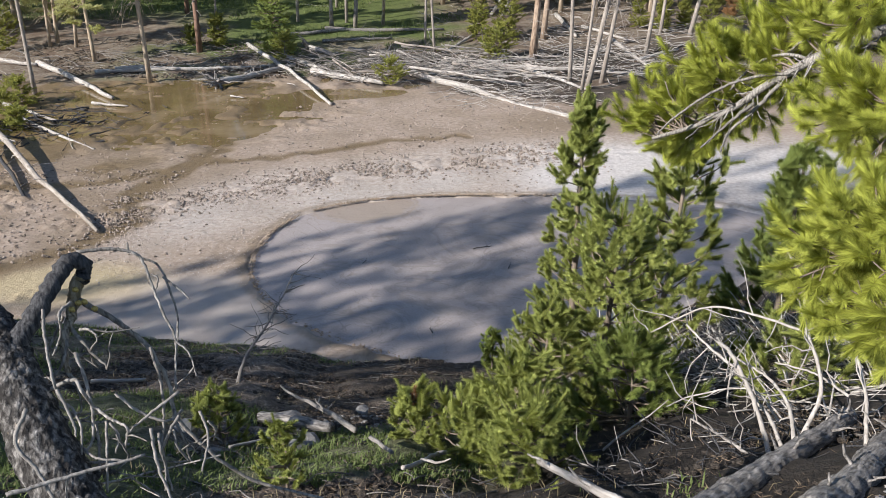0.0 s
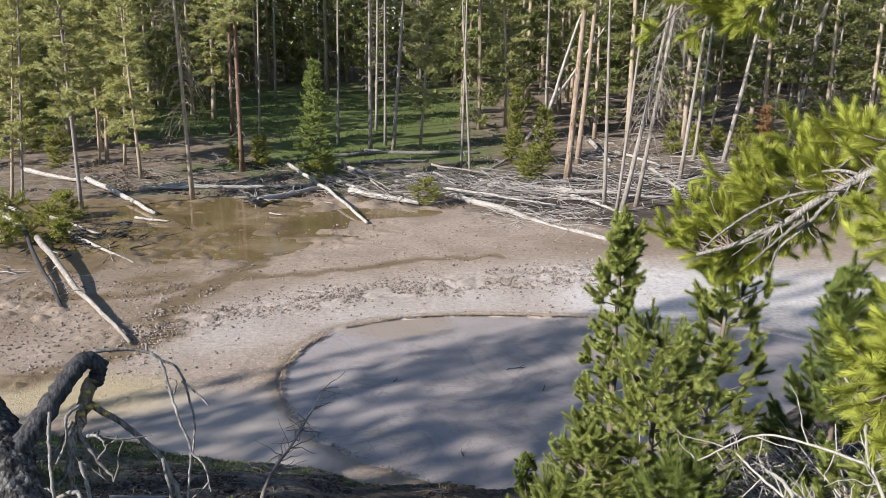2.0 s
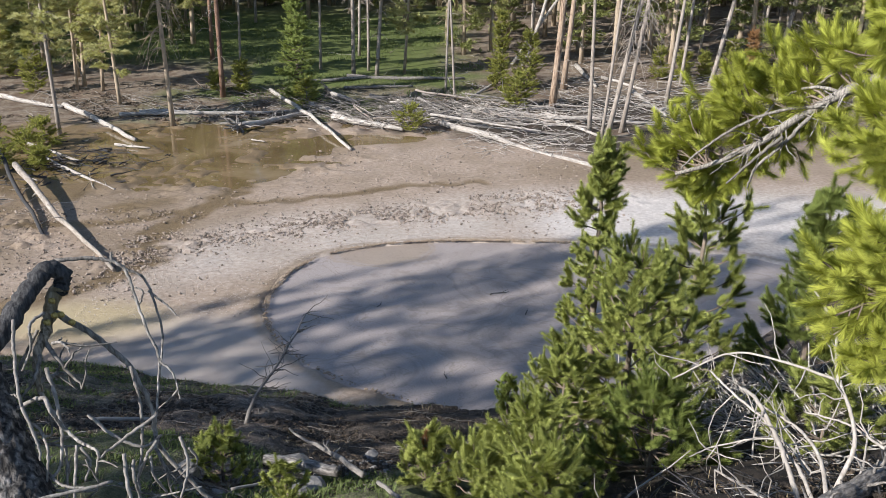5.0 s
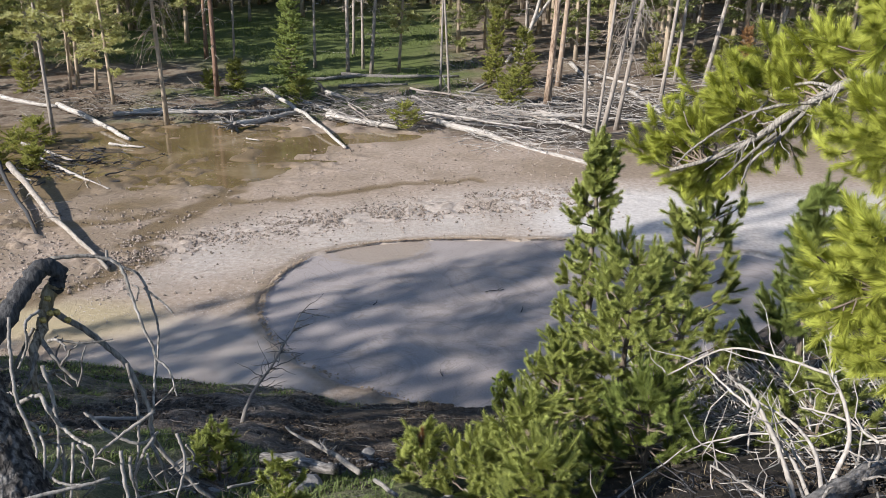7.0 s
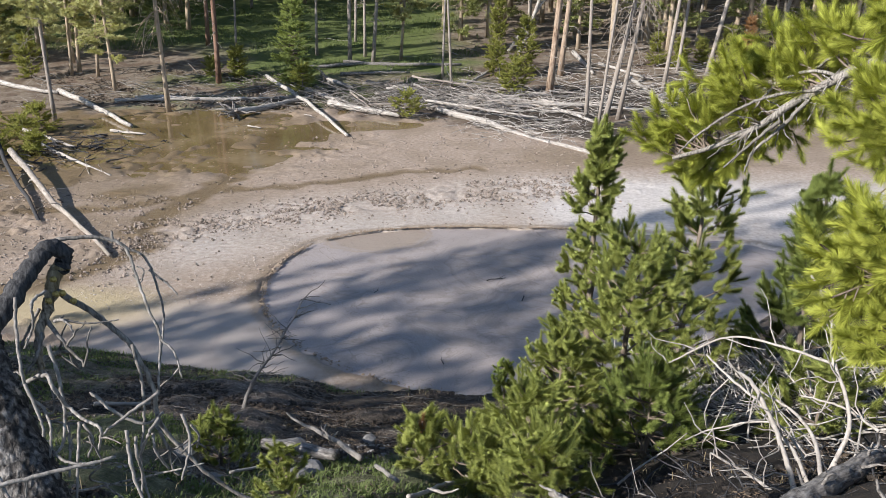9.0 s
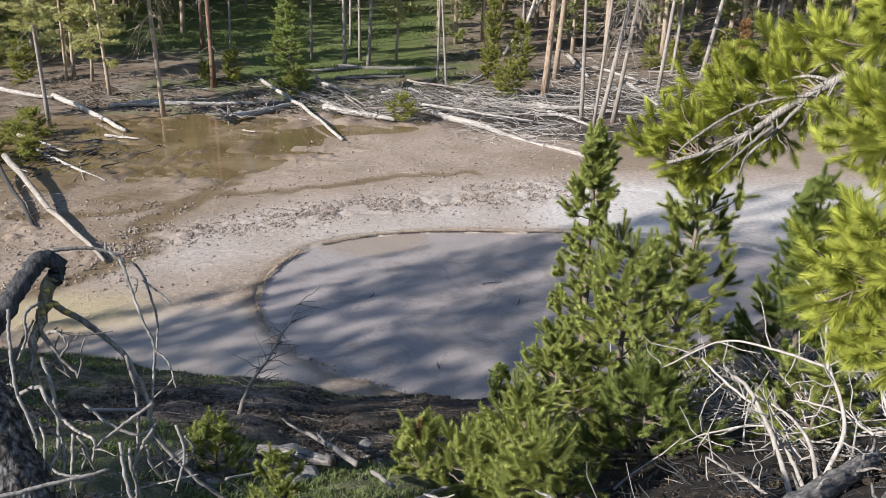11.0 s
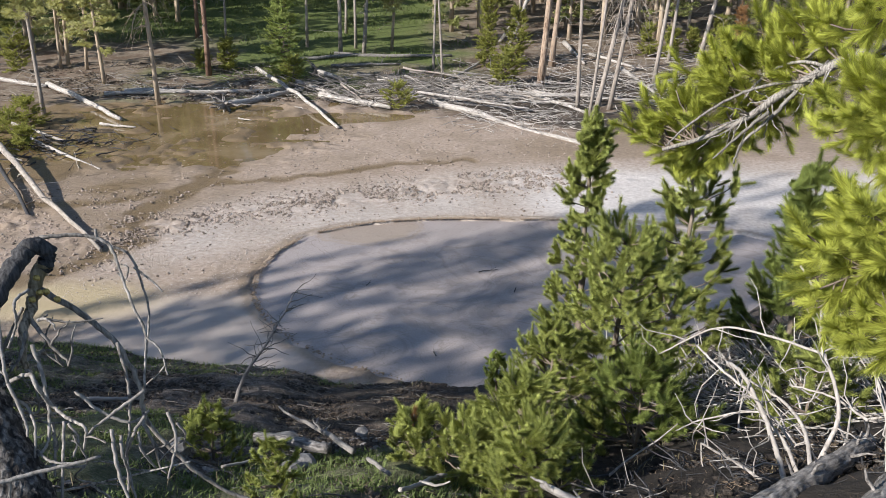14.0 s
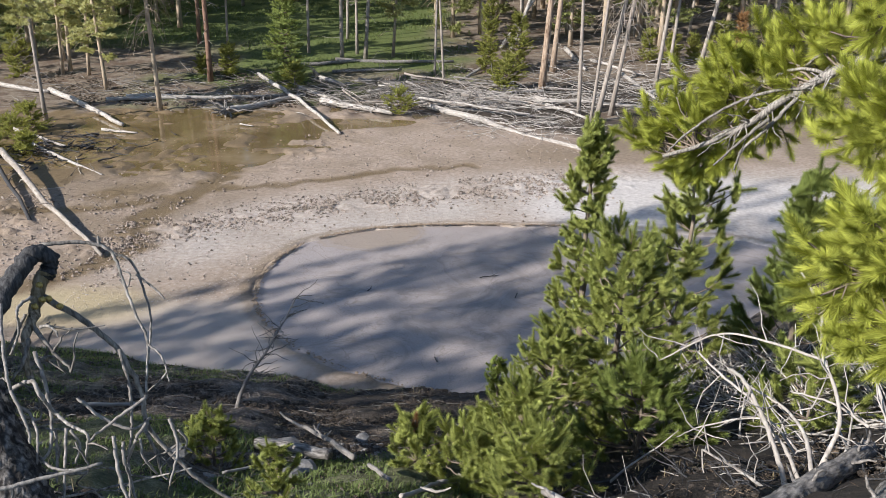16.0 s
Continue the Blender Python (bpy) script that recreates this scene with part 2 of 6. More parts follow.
def water_material():
    m, nt, b = material("silty_brown_water", 0.08, 0.5)
    n, broad = tex(nt, 3.0, 3), tex(nt, 0.5, 5, 0.65)
    c = ramp(nt, broad.outputs["Fac"], [(0.3, (0.095, 0.066, 0.030)), (0.5, (0.165, 0.116, 0.057)), (0.7, (0.27, 0.20, 0.12))])
    nt.links.new(c, b.inputs["Base Color"])
    bump(nt, b, n.outputs["Fac"], 0.06, 0.02)
    return m


def clod_material():
    """Lumps of mud, most coloured dark for the pits and shadows among them, some dried pale."""
    m, nt, b = material("mud_clods", 0.9, 0.2)
    g = nt.nodes.new("ShaderNodeNewGeometry")
    n = tex(nt, 30.0, 4, 0.6)
    c = ramp(nt, g.outputs["Random Per Island"], [(0.0, (0.10, 0.078, 0.062)), (0.4, (0.21, 0.17, 0.138)), (0.75, (0.38, 0.315, 0.265))])
    c = mixed(nt, calc(nt, "MULTIPLY", n.outputs["Fac"], 0.5), c, (0.20, 0.16, 0.13))
    nt.links.new(c, b.inputs["Base Color"])
    return m


def stone_material():
    m, nt, b = material("grey_stone", 0.9, 0.2)
    n = tex(nt, 14.0, 6, 0.6)
    c = ramp(nt, n.outputs["Fac"], [(0.3, (0.11, 0.105, 0.10)), (0.7, (0.32, 0.30, 0.28))])
    nt.links.new(c, b.inputs["Base Color"])
    bump(nt, b, n.outputs["Fac"], 0.5, 0.02)
    return m


GROUND_MAT, POOL_MAT, WATER_MAT, STONE_MAT, CLOD_MAT = ground_material(), pool_material(), water_material(), stone_material(), clod_material()


# ---- the shape of the land ----
def smooth(a, b, v):
    u = np.clip((v - a) / (b - a), 0.0, 1.0)
    return u * u * (3 - 2 * u)


def wave(x, y, size, seed):
    """Cheap smooth noise of about -1 to 1, with features of that size."""
    rng = np.random.default_rng(seed)
    out = 0.0
    for _ in range(7):
        a, p, k = rng.uniform(0, 2 * np.pi), rng.uniform(0, 2 * np.pi), 2 * np.pi / size * rng.uniform(0.6, 1.7)
        out = out + np.sin((x * np.cos(a) + y * np.sin(a)) * k + p)
    return out / 3.2


def lattice(x, y, size, seed):
    """Value noise of 0 to 1."""
    u, v = np.asarray(x, float) / size, np.asarray(y, float) / size
    i, j = np.floor(u), np.floor(v)
    fu, fv = u - i, v - j
    fu, fv = fu * fu * (3 - 2 * fu), fv * fv * (3 - 2 * fv)

    def h(a, b):
        s = np.sin(a * 127.1 + b * 311.7 + seed * 74.7) * 43758.5453
        return s - np.floor(s)
    return (h(i, j) * (1 - fu) + h(i + 1, j) * fu) * (1 - fv) + (h(i, j + 1) * (1 - fu) + h(i + 1, j + 1) * fu) * fv


def foot(x):
    """The line along which the near bank meets the mud."""
    x = np.asarray(x, float)
    return 10.05 + 0.30 * np.clip(-1.2 - x, 0, None) ** 0.85 + 0.082 * np.clip(x + 0.6, 0, None) ** 2 + 0.09 * wave(x, 0 * x, 1.3, 5) * smooth(9.0, 6.0, abs(x))


def bank(x, y):
    s = np.clip(np.minimum(foot(np.clip(x, -9, 9)), 14.0) - y, 0.0, None)
    z = 0.08 * smooth(0, 0.35, s) + 0.14 * smooth(0.5, 2.0, s) + 0.30 * s + 0.019 * s * s
    return np.where(z < 3.6, z, 4.5 - 0.9 * np.exp(-(np.maximum(z, 3.6) - 3.6) / 0.9))


POOL = (0.88, 13.9, 4.27, 3.2, 3.9)      # middle, half width, half depth beyond and before the middle


def pool_edge(x, y):
    u, v = np.abs((x - POOL[0]) / np.where(x > POOL[0], 6.4, POOL[2])), (y - POOL[1]) / np.where(y > POOL[1], POOL[3], POOL[4])
    k = np.where(y > POOL[1], 2.6, 1.9)
    return (u ** k + np.abs(v) ** k) ** (1 / k)


def pool_range(x, y):
    """1 on the rim of the mud pool, less inside."""
    a = np.arctan2(y - POOL[1], x - POOL[0])
    return pool_edge(x, y) + 0.008 * np.sin(a * 9 + 1) + 0.007 * np.sin(a * 23) + 0.006 * wave(x, y, 0.5, 77)


def crust_line(x):
    """The middle of the band of broken crust beyond the pool."""
    return 16.35 + 0.68 * (x + 6.2) - 0.026 * (x + 6.2) ** 2


def far_rise(y):
    return 0.05 * np.clip(y - 31.0, 0, 89.0) * smooth(31.0, 36.0, y)


def land(x, y):
    """The height of the bare ground, for setting things down."""
    x, y = np.asarray(x, float), np.asarray(y, float)
    return np.where(y < 20, bank(x, y), far_rise(y))


def near_line(x, y, pts):
    d = np.full(np.shape(x), 1e9)
    for (ax, ay), (bx, by) in zip(pts, pts[1:]):
        t = np.clip(((x - ax) * (bx - ax) + (y - ay) * (by - ay)) / ((bx - ax) ** 2 + (by - ay) ** 2), 0, 1)
        d = np.minimum(d, np.hypot(x - ax - t * (bx - ax), y - ay - t * (by - ay)))
    return d


def spread(lo, hi, step, far, growth=1.25):
    mid = list(np.arange(lo, hi + step / 2, step))
    out, s = [], step
    while not out or out[-1] < far:
        s *= growth
        out.append((out[-1] if out else 0.0) + s)
    return np.array([lo - v for v in reversed(out)] + mid + [hi + v for v in out])


def build_ground():
    xs, ys = spread(-15.0, 10.0, 0.075, 2500.0), spread(1.0, 34.0, 0.075, 2500.0)
    X, Y = np.meshgrid(xs, ys)
    Z = np.where(Y < 20, bank(X, Y), far_rise(Y))
    s = foot(np.clip(X, -9, 9)) - Y
    on_bank = smooth(-0.05, 0.25, s) * (Y < 20)
    shore = 29.6 - 0.55 * np.clip(X + 4.0, 0, 8.0) + 0.25 * np.clip(X - 4.0, 0, 9.0) + 0.5 * wave(X, 0 * X, 4.0, 2) - 0.15 * np.clip(-X - 11, 0, 9)
    back = smooth(-0.6, 0.9, Y - shore - 0.5 * wave(X, Y, 1.5, 3))
    flat = (1 - on_bank) * (1 - back)
    r = pool_range(X, Y)
    inside = smooth(1.03, 0.985, r) * flat
    n1, n2, n3 = lattice(X, Y, 0.16, 1), lattice(X, Y, 0.42, 2), lattice(X, Y, 1.3, 3)
    # the crust of broken clods round the pool, and lumps out on the flat
    band = crust_line(X)
    crust = smooth(1.15, 0.4, np.abs(Y - band - 0.35 * (n3 - 0.5))) * smooth(-7.4, -6.0, X) * smooth(6, 3, X) * flat
    lumps = smooth(0.58, 0.82, 0.8 * n1 + 0.2 * n2)
    strewn = smooth(0.4, 0.65, n3) * smooth(-4.5, -7.0, X) * smooth(20.0, 17.0, Y) * flat
    Z = Z + (0.028 * crust + 0.085 * strewn) * lumps - 0.03 * crust * smooth(0.4, 0.2, n1) + 0.010 * flat * (n2 - 0.5) + 0.010 * flat * lumps * smooth(15, 20, Y) * (lattice(X, Y, 2.1, 8) > 0.45)
    # the pool lies a little lower, behind a ragged lip
    rim = np.exp(-((r - 1.012) / 0.016) ** 2) * flat * smooth(3.4, 1.6, X)
    Z = Z - 0.15 * inside + rim * (0.25 + 0.75 * smooth(11.5, 14.5, Y)) * (0.010 + 0.030 * lumps + 0.028 * n1)
    # shallow water, and the runnel that drains it
    basin = np.clip(smooth(1.15, 0.55, np.hypot((X + 9.0) / 5.9, (Y - 25.3) / 4.9)) + 0.8 * smooth(1.0, 0.3, np.hypot((X + 2.8) / 3.0, (Y - 27.4) / 1.2)), 0, 1)
    d1 = near_line(X + 0.15 * wave(X, Y, 1.1, 9), Y, [(-7.05, 26.2), (-6.24, 22.9), (-5.8, 20.6), (-6.23, 18.9), (-6.61, 17.6), (-6.65, 16.7), (-6.23, 15.35), (-6.9, 14.1), (-7.9, 13.1), (-10, 12.6)])
    d2 = near_line(X, Y + 0.15 * wave(X, Y, 1.3, 10), [(-10.0, 17.6), (-7.64, 18.0), (-7.03, 18.6), (-5.48, 19.6), (-4.42, 19.9), (-2.83, 20.6), (-1.45, 21.5), (0.6, 21.9)])
    runnel = np.maximum(smooth(0.55, 0.15, d1), 0.9 * smooth(0.30, 0.08, d2)) * flat
    Z = Z - flat * (0.075 * basin + 0.02 * runnel) + flat * (smooth(1.4, 0.9, np.hypot((X + 8.6) / 5.2, (Y - 25.6) / 4.6)) * (0.09 * smooth(0.5, 0.75, 0.6 * lattice(X, Y, 0.9, 11) + 0.4 * lattice(X, Y, 0.3, 12)) - 0.03 * smooth(0.45, 0.7, lattice(X, Y * 2, 1.7, 13))))
    # rough soil on the bank, hummocks under the trees
    Z = Z + on_bank * (0.35 + 0.65 * smooth(0.2, 1.6, s)) * (0.12 * (n2 - 0.5) + 0.09 * (n1 - 0.5) + 0.07 * (n3 - 0.5)) + back * (0.12 * (n3 - 0.5) + 0.06 * (n2 - 0.5)) * smooth(60, 30, Y)
    wet = np.clip(np.maximum(basin * (0.75 + 0.5 * (n3 - 0.5)), 0.95 * runnel) + 0.45 * smooth(0.45, 0.75, lattice(X, Y, 2.6, 14)) * smooth(19, 23, Y) + 0.6 * smooth(0.035, 0.0, np.abs(r - 1.045)) + (0.35 + 0.75 * lattice(X * 0.45, Y, 0.8, 61)) * smooth(-4.2, -7.5, X) * smooth(16.0, 19.5, Y + 0.6 * (n3 - 0.5)) * (0.55 + 0.5 * n3) + 0.45 * smooth(0.42, 0.7, lattice(X, Y, 0.9, 62)) * smooth(-5.0, -7.5, X) * smooth(12.5, 15.0, Y), 0, 1) * flat
    pale = np.clip((0.55 * smooth(2.9, 0.8, np.abs(Y - band + 0.9)) * smooth(-7.5, -4.5, X) + smooth(0.5, 3.5, X) * smooth(21.5, 19.5, Y)) * (0.55 + 0.6 * n3), 0, 1) * flat * (1 - 0.25 * crust * lumps)
    clay = smooth(1.05, 0.6, np.hypot((X + 3.6) / 3.0, (Y - 11.6) / 1.9) + 0.3 * (n3 - 0.5)) * flat
    yellow = smooth(1.0, 0.35, np.hypot((X + 6.6) / 2.4, (Y - 12.7) / 1.2)) * flat * 0.8
    meadow = back * smooth(33.5, 37.5, Y + 2.5 * wave(X, Y, 5.0, 15)) * smooth(2.5, -2.5, X + 2.0 * wave(X, Y, 6.0, 16)) * smooth(75, 60, Y) * np.maximum(smooth(-13.0, -8.5, X + 1.5 * wave(X, Y, 3.0, 33)), smooth(40.0, 44.0, Y))
    tufts = on_bank * smooth(0.45, 0.7, lattice(X, Y, 0.9, 17) + 0.2 * smooth(0, -4, X)) * smooth(0.15, 0.6, s) * smooth(1.5, -0.5, X - 0.25 * (Y - 4)) * (0.3 + 0.7 * smooth(8.0, 6.2, Y)) * (1 - 0.95 * smooth(-1.7, -1.0, X) * smooth(6.3, 6.9, Y))
    V = np.stack([X, Y, Z], -1).reshape(-1, 3)
    ny, nx = X.shape
    i = (np.arange(ny - 1)[:, None] * nx + np.arange(nx - 1)[None]).ravel()
    F = np.stack([i, i + 1, i + nx + 1, i + nx], 1)
    me = bpy.data.meshes.new("ground")
    me.from_pydata(V.tolist(), [], F.tolist())
    # dark litter on the right of the bank, blackened further for shade among twigs
    humus_shade = on_bank * smooth(-0.6, 0.8, X + 0.5 * (n3 - 0.5) - 0.12 * (Y - 5)) * smooth(1.2, 2.4, s + 0.6 * n3) * smooth(7.0, 6.0, Y)
    patches = 0.6 * back * smooth(0.43, 0.6, 0.5 * n3 + 0.5 * lattice(X, Y, 0.7, 63)) * smooth(-14.0, -11.0, X) * smooth(-3.0, -5.5, X) * smooth(38.0, 34.0, Y)
    # dark soil at the foot of the bank, its shade painted in as well
    humus_shade = np.maximum(humus_shade, 0.8 * on_bank * smooth(-1.9, -1.1, X + 0.6 * (n3 - 0.5)) * smooth(6.0, 6.8, Y) * smooth(0.05, 0.35, s) * (0.55 + 0.45 * n2))
    # a patch of log and bush shade, painted on the mud with the debris
    humus_shade = np.maximum(humus_shade, 0.8 * flat * smooth(1.0, 0.55, np.hypot((X + 11.0) / 1.7, (Y - 23.6) / 2.0) + 0.4 * (n2 - 0.5)))
    # rotten litter under the jumble of the far shore, the logs' shadows painted in
    humus_shade = np.maximum(humus_shade, 0.85 * back * smooth(-9.0, -6.5, X) * smooth(12.0, 9.0, X) * smooth(34.5, 32.5, Y - 0.25 * np.clip(X, 0, 12)) * smooth(0.3, 0.55, 0.6 * n3 + 0.4 * n2))
    for name, a in (("humus_shade", humus_shade), ("clay", clay), ("wet", wet), ("pale", pale), ("yellow", yellow), ("soil", on_bank), ("floor", back), ("grass", np.clip(meadow + 0.55 * tufts + patches, 0, 1))):
        me.attributes.new(name, "FLOAT", "POINT").data.foreach_set("value", a.ravel().astype(np.float32))
    me.polygons.foreach_set("use_smooth", np.ones(len(F), bool))
    me.materials.append(GROUND_MAT)
    ob = new("ground", me)
    return tagged(ob, "pale cracked mud flat, dark soil bank and grassy forest floor", "ground", kind="structure")


def sheet(name, label, category, x0, x1, y0, y1, step, height, mat, keep=None):
    xs, ys = np.arange(x0, x1 + step, step), np.arange(y0, y1 + step, step)
    X, Y = np.meshgrid(xs, ys)
    Z = height(X, Y)
    ny, nx = X.shape
    i = (np.arange(ny - 1)[:, None] * nx + np.arange(nx - 1)[None]).ravel()
    F = np.stack([i, i + 1, i + nx + 1, i + nx], 1)
    if keep is not None:
        F = F[keep(X, Y).ravel()[i]]
    me = bpy.data.meshes.new(name)
    me.from_pydata(np.stack([X, Y, Z], -1).reshape(-1, 3).tolist(), [], F.tolist())
    me.polygons.foreach_set("use_smooth", np.ones(len(F), bool))
    me.materials.append(mat)
    return tagged(new(name, me), label, category, kind="structure")


build_ground()
sheet("mud_pool", "smooth wet grey clay pool with faint swirls", "mud pool", -3.8, 7.4, 9.4, 17.6, 0.08,
      lambda x, y: -0.05 + 0.006 * wave(x, y, 1.2, 20), POOL_MAT, lambda x, y: (pool_range(x, y) < 1.05) & (foot(x) - y < 0.3))
sheet("shallow_water", "shallow brown standing water on mud", "water", -15.0, 0.8, 18.5, 31.0, 0.5,
      lambda x, y: -0.042 + 0 * x, WATER_MAT)


# ---- building blocks ----
class Shape:
    """Vertices and faces gathered for one mesh."""

    def __init__(self):
        self.v, self.f, self.n = [], [], 0

    def add(self, V, F):
        V = np.asarray(V, float).reshape(-1, 3)
        self.v.append(V)
        self.f.extend((np.asarray(F) + self.n).tolist())
        self.n += len(V)

    def tube(self, pts, radii, sides=6, rough=0.0, rng=None, cap=True):
        P = np.asarray(pts, float)
        R = np.broadcast_to(np.asarray(radii, float), (len(P),))
        T = np.gradient(P, axis=0)
        T /= np.linalg.norm(T, axis=1, keepdims=True) + 1e-9
        ref = np.array([0.31, 0.17, 0.93]) if abs(T[0][2]) < 0.8 else np.array([0.96, 0.2, 0.1])
        A = np.cross(T, ref)
        A /= np.linalg.norm(A, axis=1, keepdims=True) + 1e-9
        B = np.cross(T, A)
        ang = np.arange(sides) * 2 * np.pi / sides
        k = R[:, None] * (np.ones((len(P), sides)) if rng is None else 1 + rough * rng.uniform(-1, 1, (len(P), sides)))
        V = P[:, None] + k[..., None] * (np.cos(ang)[None, :, None] * A[:, None] + np.sin(ang)[None, :, None] * B[:, None])
        F = []
        for a in range(len(P) - 1):
            for b in range(sides):
                c = (b + 1) % sides
                F.append([a * sides + b, a * sides + c, (a + 1) * sides + c, (a + 1) * sides + b])
        self.add(V.reshape(-1, 3), F)
        if cap:
            m = self.n
            self.f.append([m - len(P) * sides + b for b in range(sides)][::-1])
            self.f.append([m - sides + b for b in range(sides)])

    def shoots(self, P, D, L, needle, width, count, rng, spread_in=0.65, spread_out=1.3):
        """Bottle-brush shoots: thin needles round each stem."""
        P, D, L = np.asarray(P, float), np.asarray(D, float), np.asarray(L, float)
        if not len(P):
            return
        D = D / (np.linalg.norm(D, axis=1, keepdims=True) + 1e-9)
        ref = np.where(np.abs(D[:, 2:3]) < 0.9, np.array([[0, 0, 1.0]]), np.array([[1.0, 0, 0]]))
        A = np.cross(D, ref)
        A /= np.linalg.norm(A, axis=1, keepdims=True)
        B = np.cross(D, A)
        n = len(P)
        t = (np.arange(count)[None] + rng.random((n, count))) / count
        phi = np.arange(count)[None] * 2.39996 + rng.uniform(0, 6.28, (n, 1)) + rng.normal(0, 0.25, (n, count))
        al = spread_out + (spread_in - spread_out) * t + rng.normal(0, 0.14, (n, count))
        base = P[:, None] + D[:, None] * (t * L[:, None])[..., None]
        rad = np.cos(phi)[..., None] * A[:, None] + np.sin(phi)[..., None] * B[:, None]
        way = D[:, None] * np.cos(al)[..., None] + rad * np.sin(al)[..., None]
        side = np.cross(way, D[:, None])
        side /= np.linalg.norm(side, axis=-1, keepdims=True) + 1e-9
        ln = needle * rng.uniform(0.75, 1.15, (n, count, 1))
        V = np.stack([base - side * width * 0.65, base + side * width * 0.65, base + way * ln], 2).reshape(-1, 3)
        i = np.arange(n * count) * 3
        self.add(V, np.stack([i, i + 1, i + 2], 1))

    def blades(self, P, H, width, rng, bend=0.5):
        """Grass: one bent blade, two faces, at each point."""
        P = np.asarray(P, float)
        n = len(P)
        a = rng.uniform(0, 6.28, n)
        out = np.stack([np.cos(a), np.sin(a), 0 * a], 1)
        side = np.stack([-np.sin(a), np.cos(a), 0 * a], 1) * width / 2
        up = np.array([0, 0, 1.0])
        H = np.asarray(H)[:, None]
        k = rng.uniform(0.2, 1.0, (n, 1)) * bend
        m = P + up * H * 0.6 + out * H * 0.25 * k
        e = P + up * H * (1 - 0.3 * k) + out * H * 0.8 * k
        V = np.stack([P - side, P + side, m + side * 0.8, m - side * 0.8, e], 1).reshape(-1, 3)
        i = np.arange(n)[:, None] * 5
        F = np.concatenate([i + np.array([[0, 1, 2, 3]])], 0).tolist()
        self.add(V, F)
        b = self.n - len(V)
        self.f.extend((np.concatenate([i + 3, i + 2, i + 4], 1) + b).tolist())


def part(name, shape, mat, parent=None, label="", flat=False):
    me = bpy.data.meshes.new(name)
    V = np.concatenate(shape.v) if shape.v else np.zeros((0, 3))
    me.from_pydata(V.tolist(), [], shape.f)
    if not flat:
        me.polygons.foreach_set("use_smooth", np.ones(len(me.polygons), bool))
    me.materials.append(mat)
    ob = new(name, me)
    ob.parent = parent
    return tagged(ob, label)


def thing(name, label, category, at, group="", kind=""):
    ob = new(name)
    ob.location = at
    ob.empty_display_size = 0.2
    return tagged(ob, label, category, group, kind)


def bent(a, b, rng, wob=0.03, n=8, sag=0.0):
    """Points from a to b along a slightly crooked line."""
    a, b = np.asarray(a, float), np.asarray(b, float)
    t = np.linspace(0, 1, n)[:, None]
    L = np.linalg.norm(b - a)
    w = np.cumsum(rng.normal(0, 1, (n, 3)), 0)
    w = (w - w[0]) - t * (w[-1] - w[0])
    return a + (b - a) * t + w * wob * L / n ** 0.5 + np.array([0, 0, -1.0]) * sag * L * (4 * t * (1 - t))


def curve_through(pts, n):
    """A smooth line through a few points."""
    P = np.asarray(pts, float)
    if len(P) == 2:
        return P[0] + (P[1] - P[0]) * np.linspace(0, 1, n)[:, None]
    Q = np.concatenate([[2 * P[0] - P[1]], P, [2 * P[-1] - P[-2]]])
    out = []
    for u in np.linspace(0, len(P) - 1 - 1e-6, n):
        i = int(u)
        t = u - i
        a, b, c, d = Q[i:i + 4]
        out.append(0.5 * (2 * b + (c - a) * t + (2 * a - 5 * b + 4 * c - d) * t * t + (3 * b - a - 3 * c + d) * t ** 3))
    return np.array(out)


# ---- standing trees ----
def crown_of(limbs, leaves, z0, H, lean, radius, rng, step=0.27, needle=0.13, width=0.022, count=15, per=4, gap=0.15, droop=0.15, point=0.7, stub=0.12, flare=False, clump=0.10):
    """Limbs round a stem, each with clumps of needles on its outer part; flare: widest at the foot."""
    P, D, L = [], [], []
    z = z0
    while z < H:
        f = (z - z0) / max(H - z0, 0.1)
        reach = radius * (1.0 if flare else 0.55 + 0.45 * np.sin(min(f * 3.2, 1.57))) * (1 - f) ** point + stub
        for _ in range(per):
            if rng.random() < gap:
                continue
            a = rng.uniform(0, 2 * np.pi)
            l = reach * rng.uniform(0.5, 1.2)
            up = rng.uniform(-0.35, 0.25) + 0.5 * f - droop
            d = np.array([np.cos(a), np.sin(a), up])
            o = np.array([lean[0] * z, lean[1] * z, z])
            mid = o + d * l * 0.55 + np.array([0, 0, -0.05 * l])
            end = o + d * l + np.array([0, 0, 0.12 * l])
            limbs.tube([o, mid, end], [0.018, 0.012, 0.005], 3, cap=False)
            side = np.array([-np.sin(a), np.cos(a), 0.0])
            for s in np.linspace(0.45, 1.0, max(2, int(l / 0.22) + 1)):
                q = o + (mid - o) * min(s / 0.55, 1) + (end - mid) * max(0, (s - 0.55) / 0.45)
                for _ in range(3):
                    P.append(q + side * rng.normal(0, clump * (1.6 - 0.8 * s)) + rng.normal(0, clump * 0.45, 3))
                    D.append(d + side * rng.normal(0, 0.6) + np.array([0, 0, rng.uniform(0, 0.5)]))
                    L.append(rng.uniform(0.14, 0.28))
        z += step * rng.uniform(0.6, 1.4)
    for k in range(4):
        P.append(np.array([lean[0] * (H - 0.15 * k), lean[1] * (H - 0.15 * k), H - 0.15 * k]))
        D.append(np.array([0, 0, 1.0]) + rng.normal(0, 0.3, 3))
        L.append(0.25)
    leaves.shoots(P, D, L, needle, width, count, rng, 0.6, 1.2)


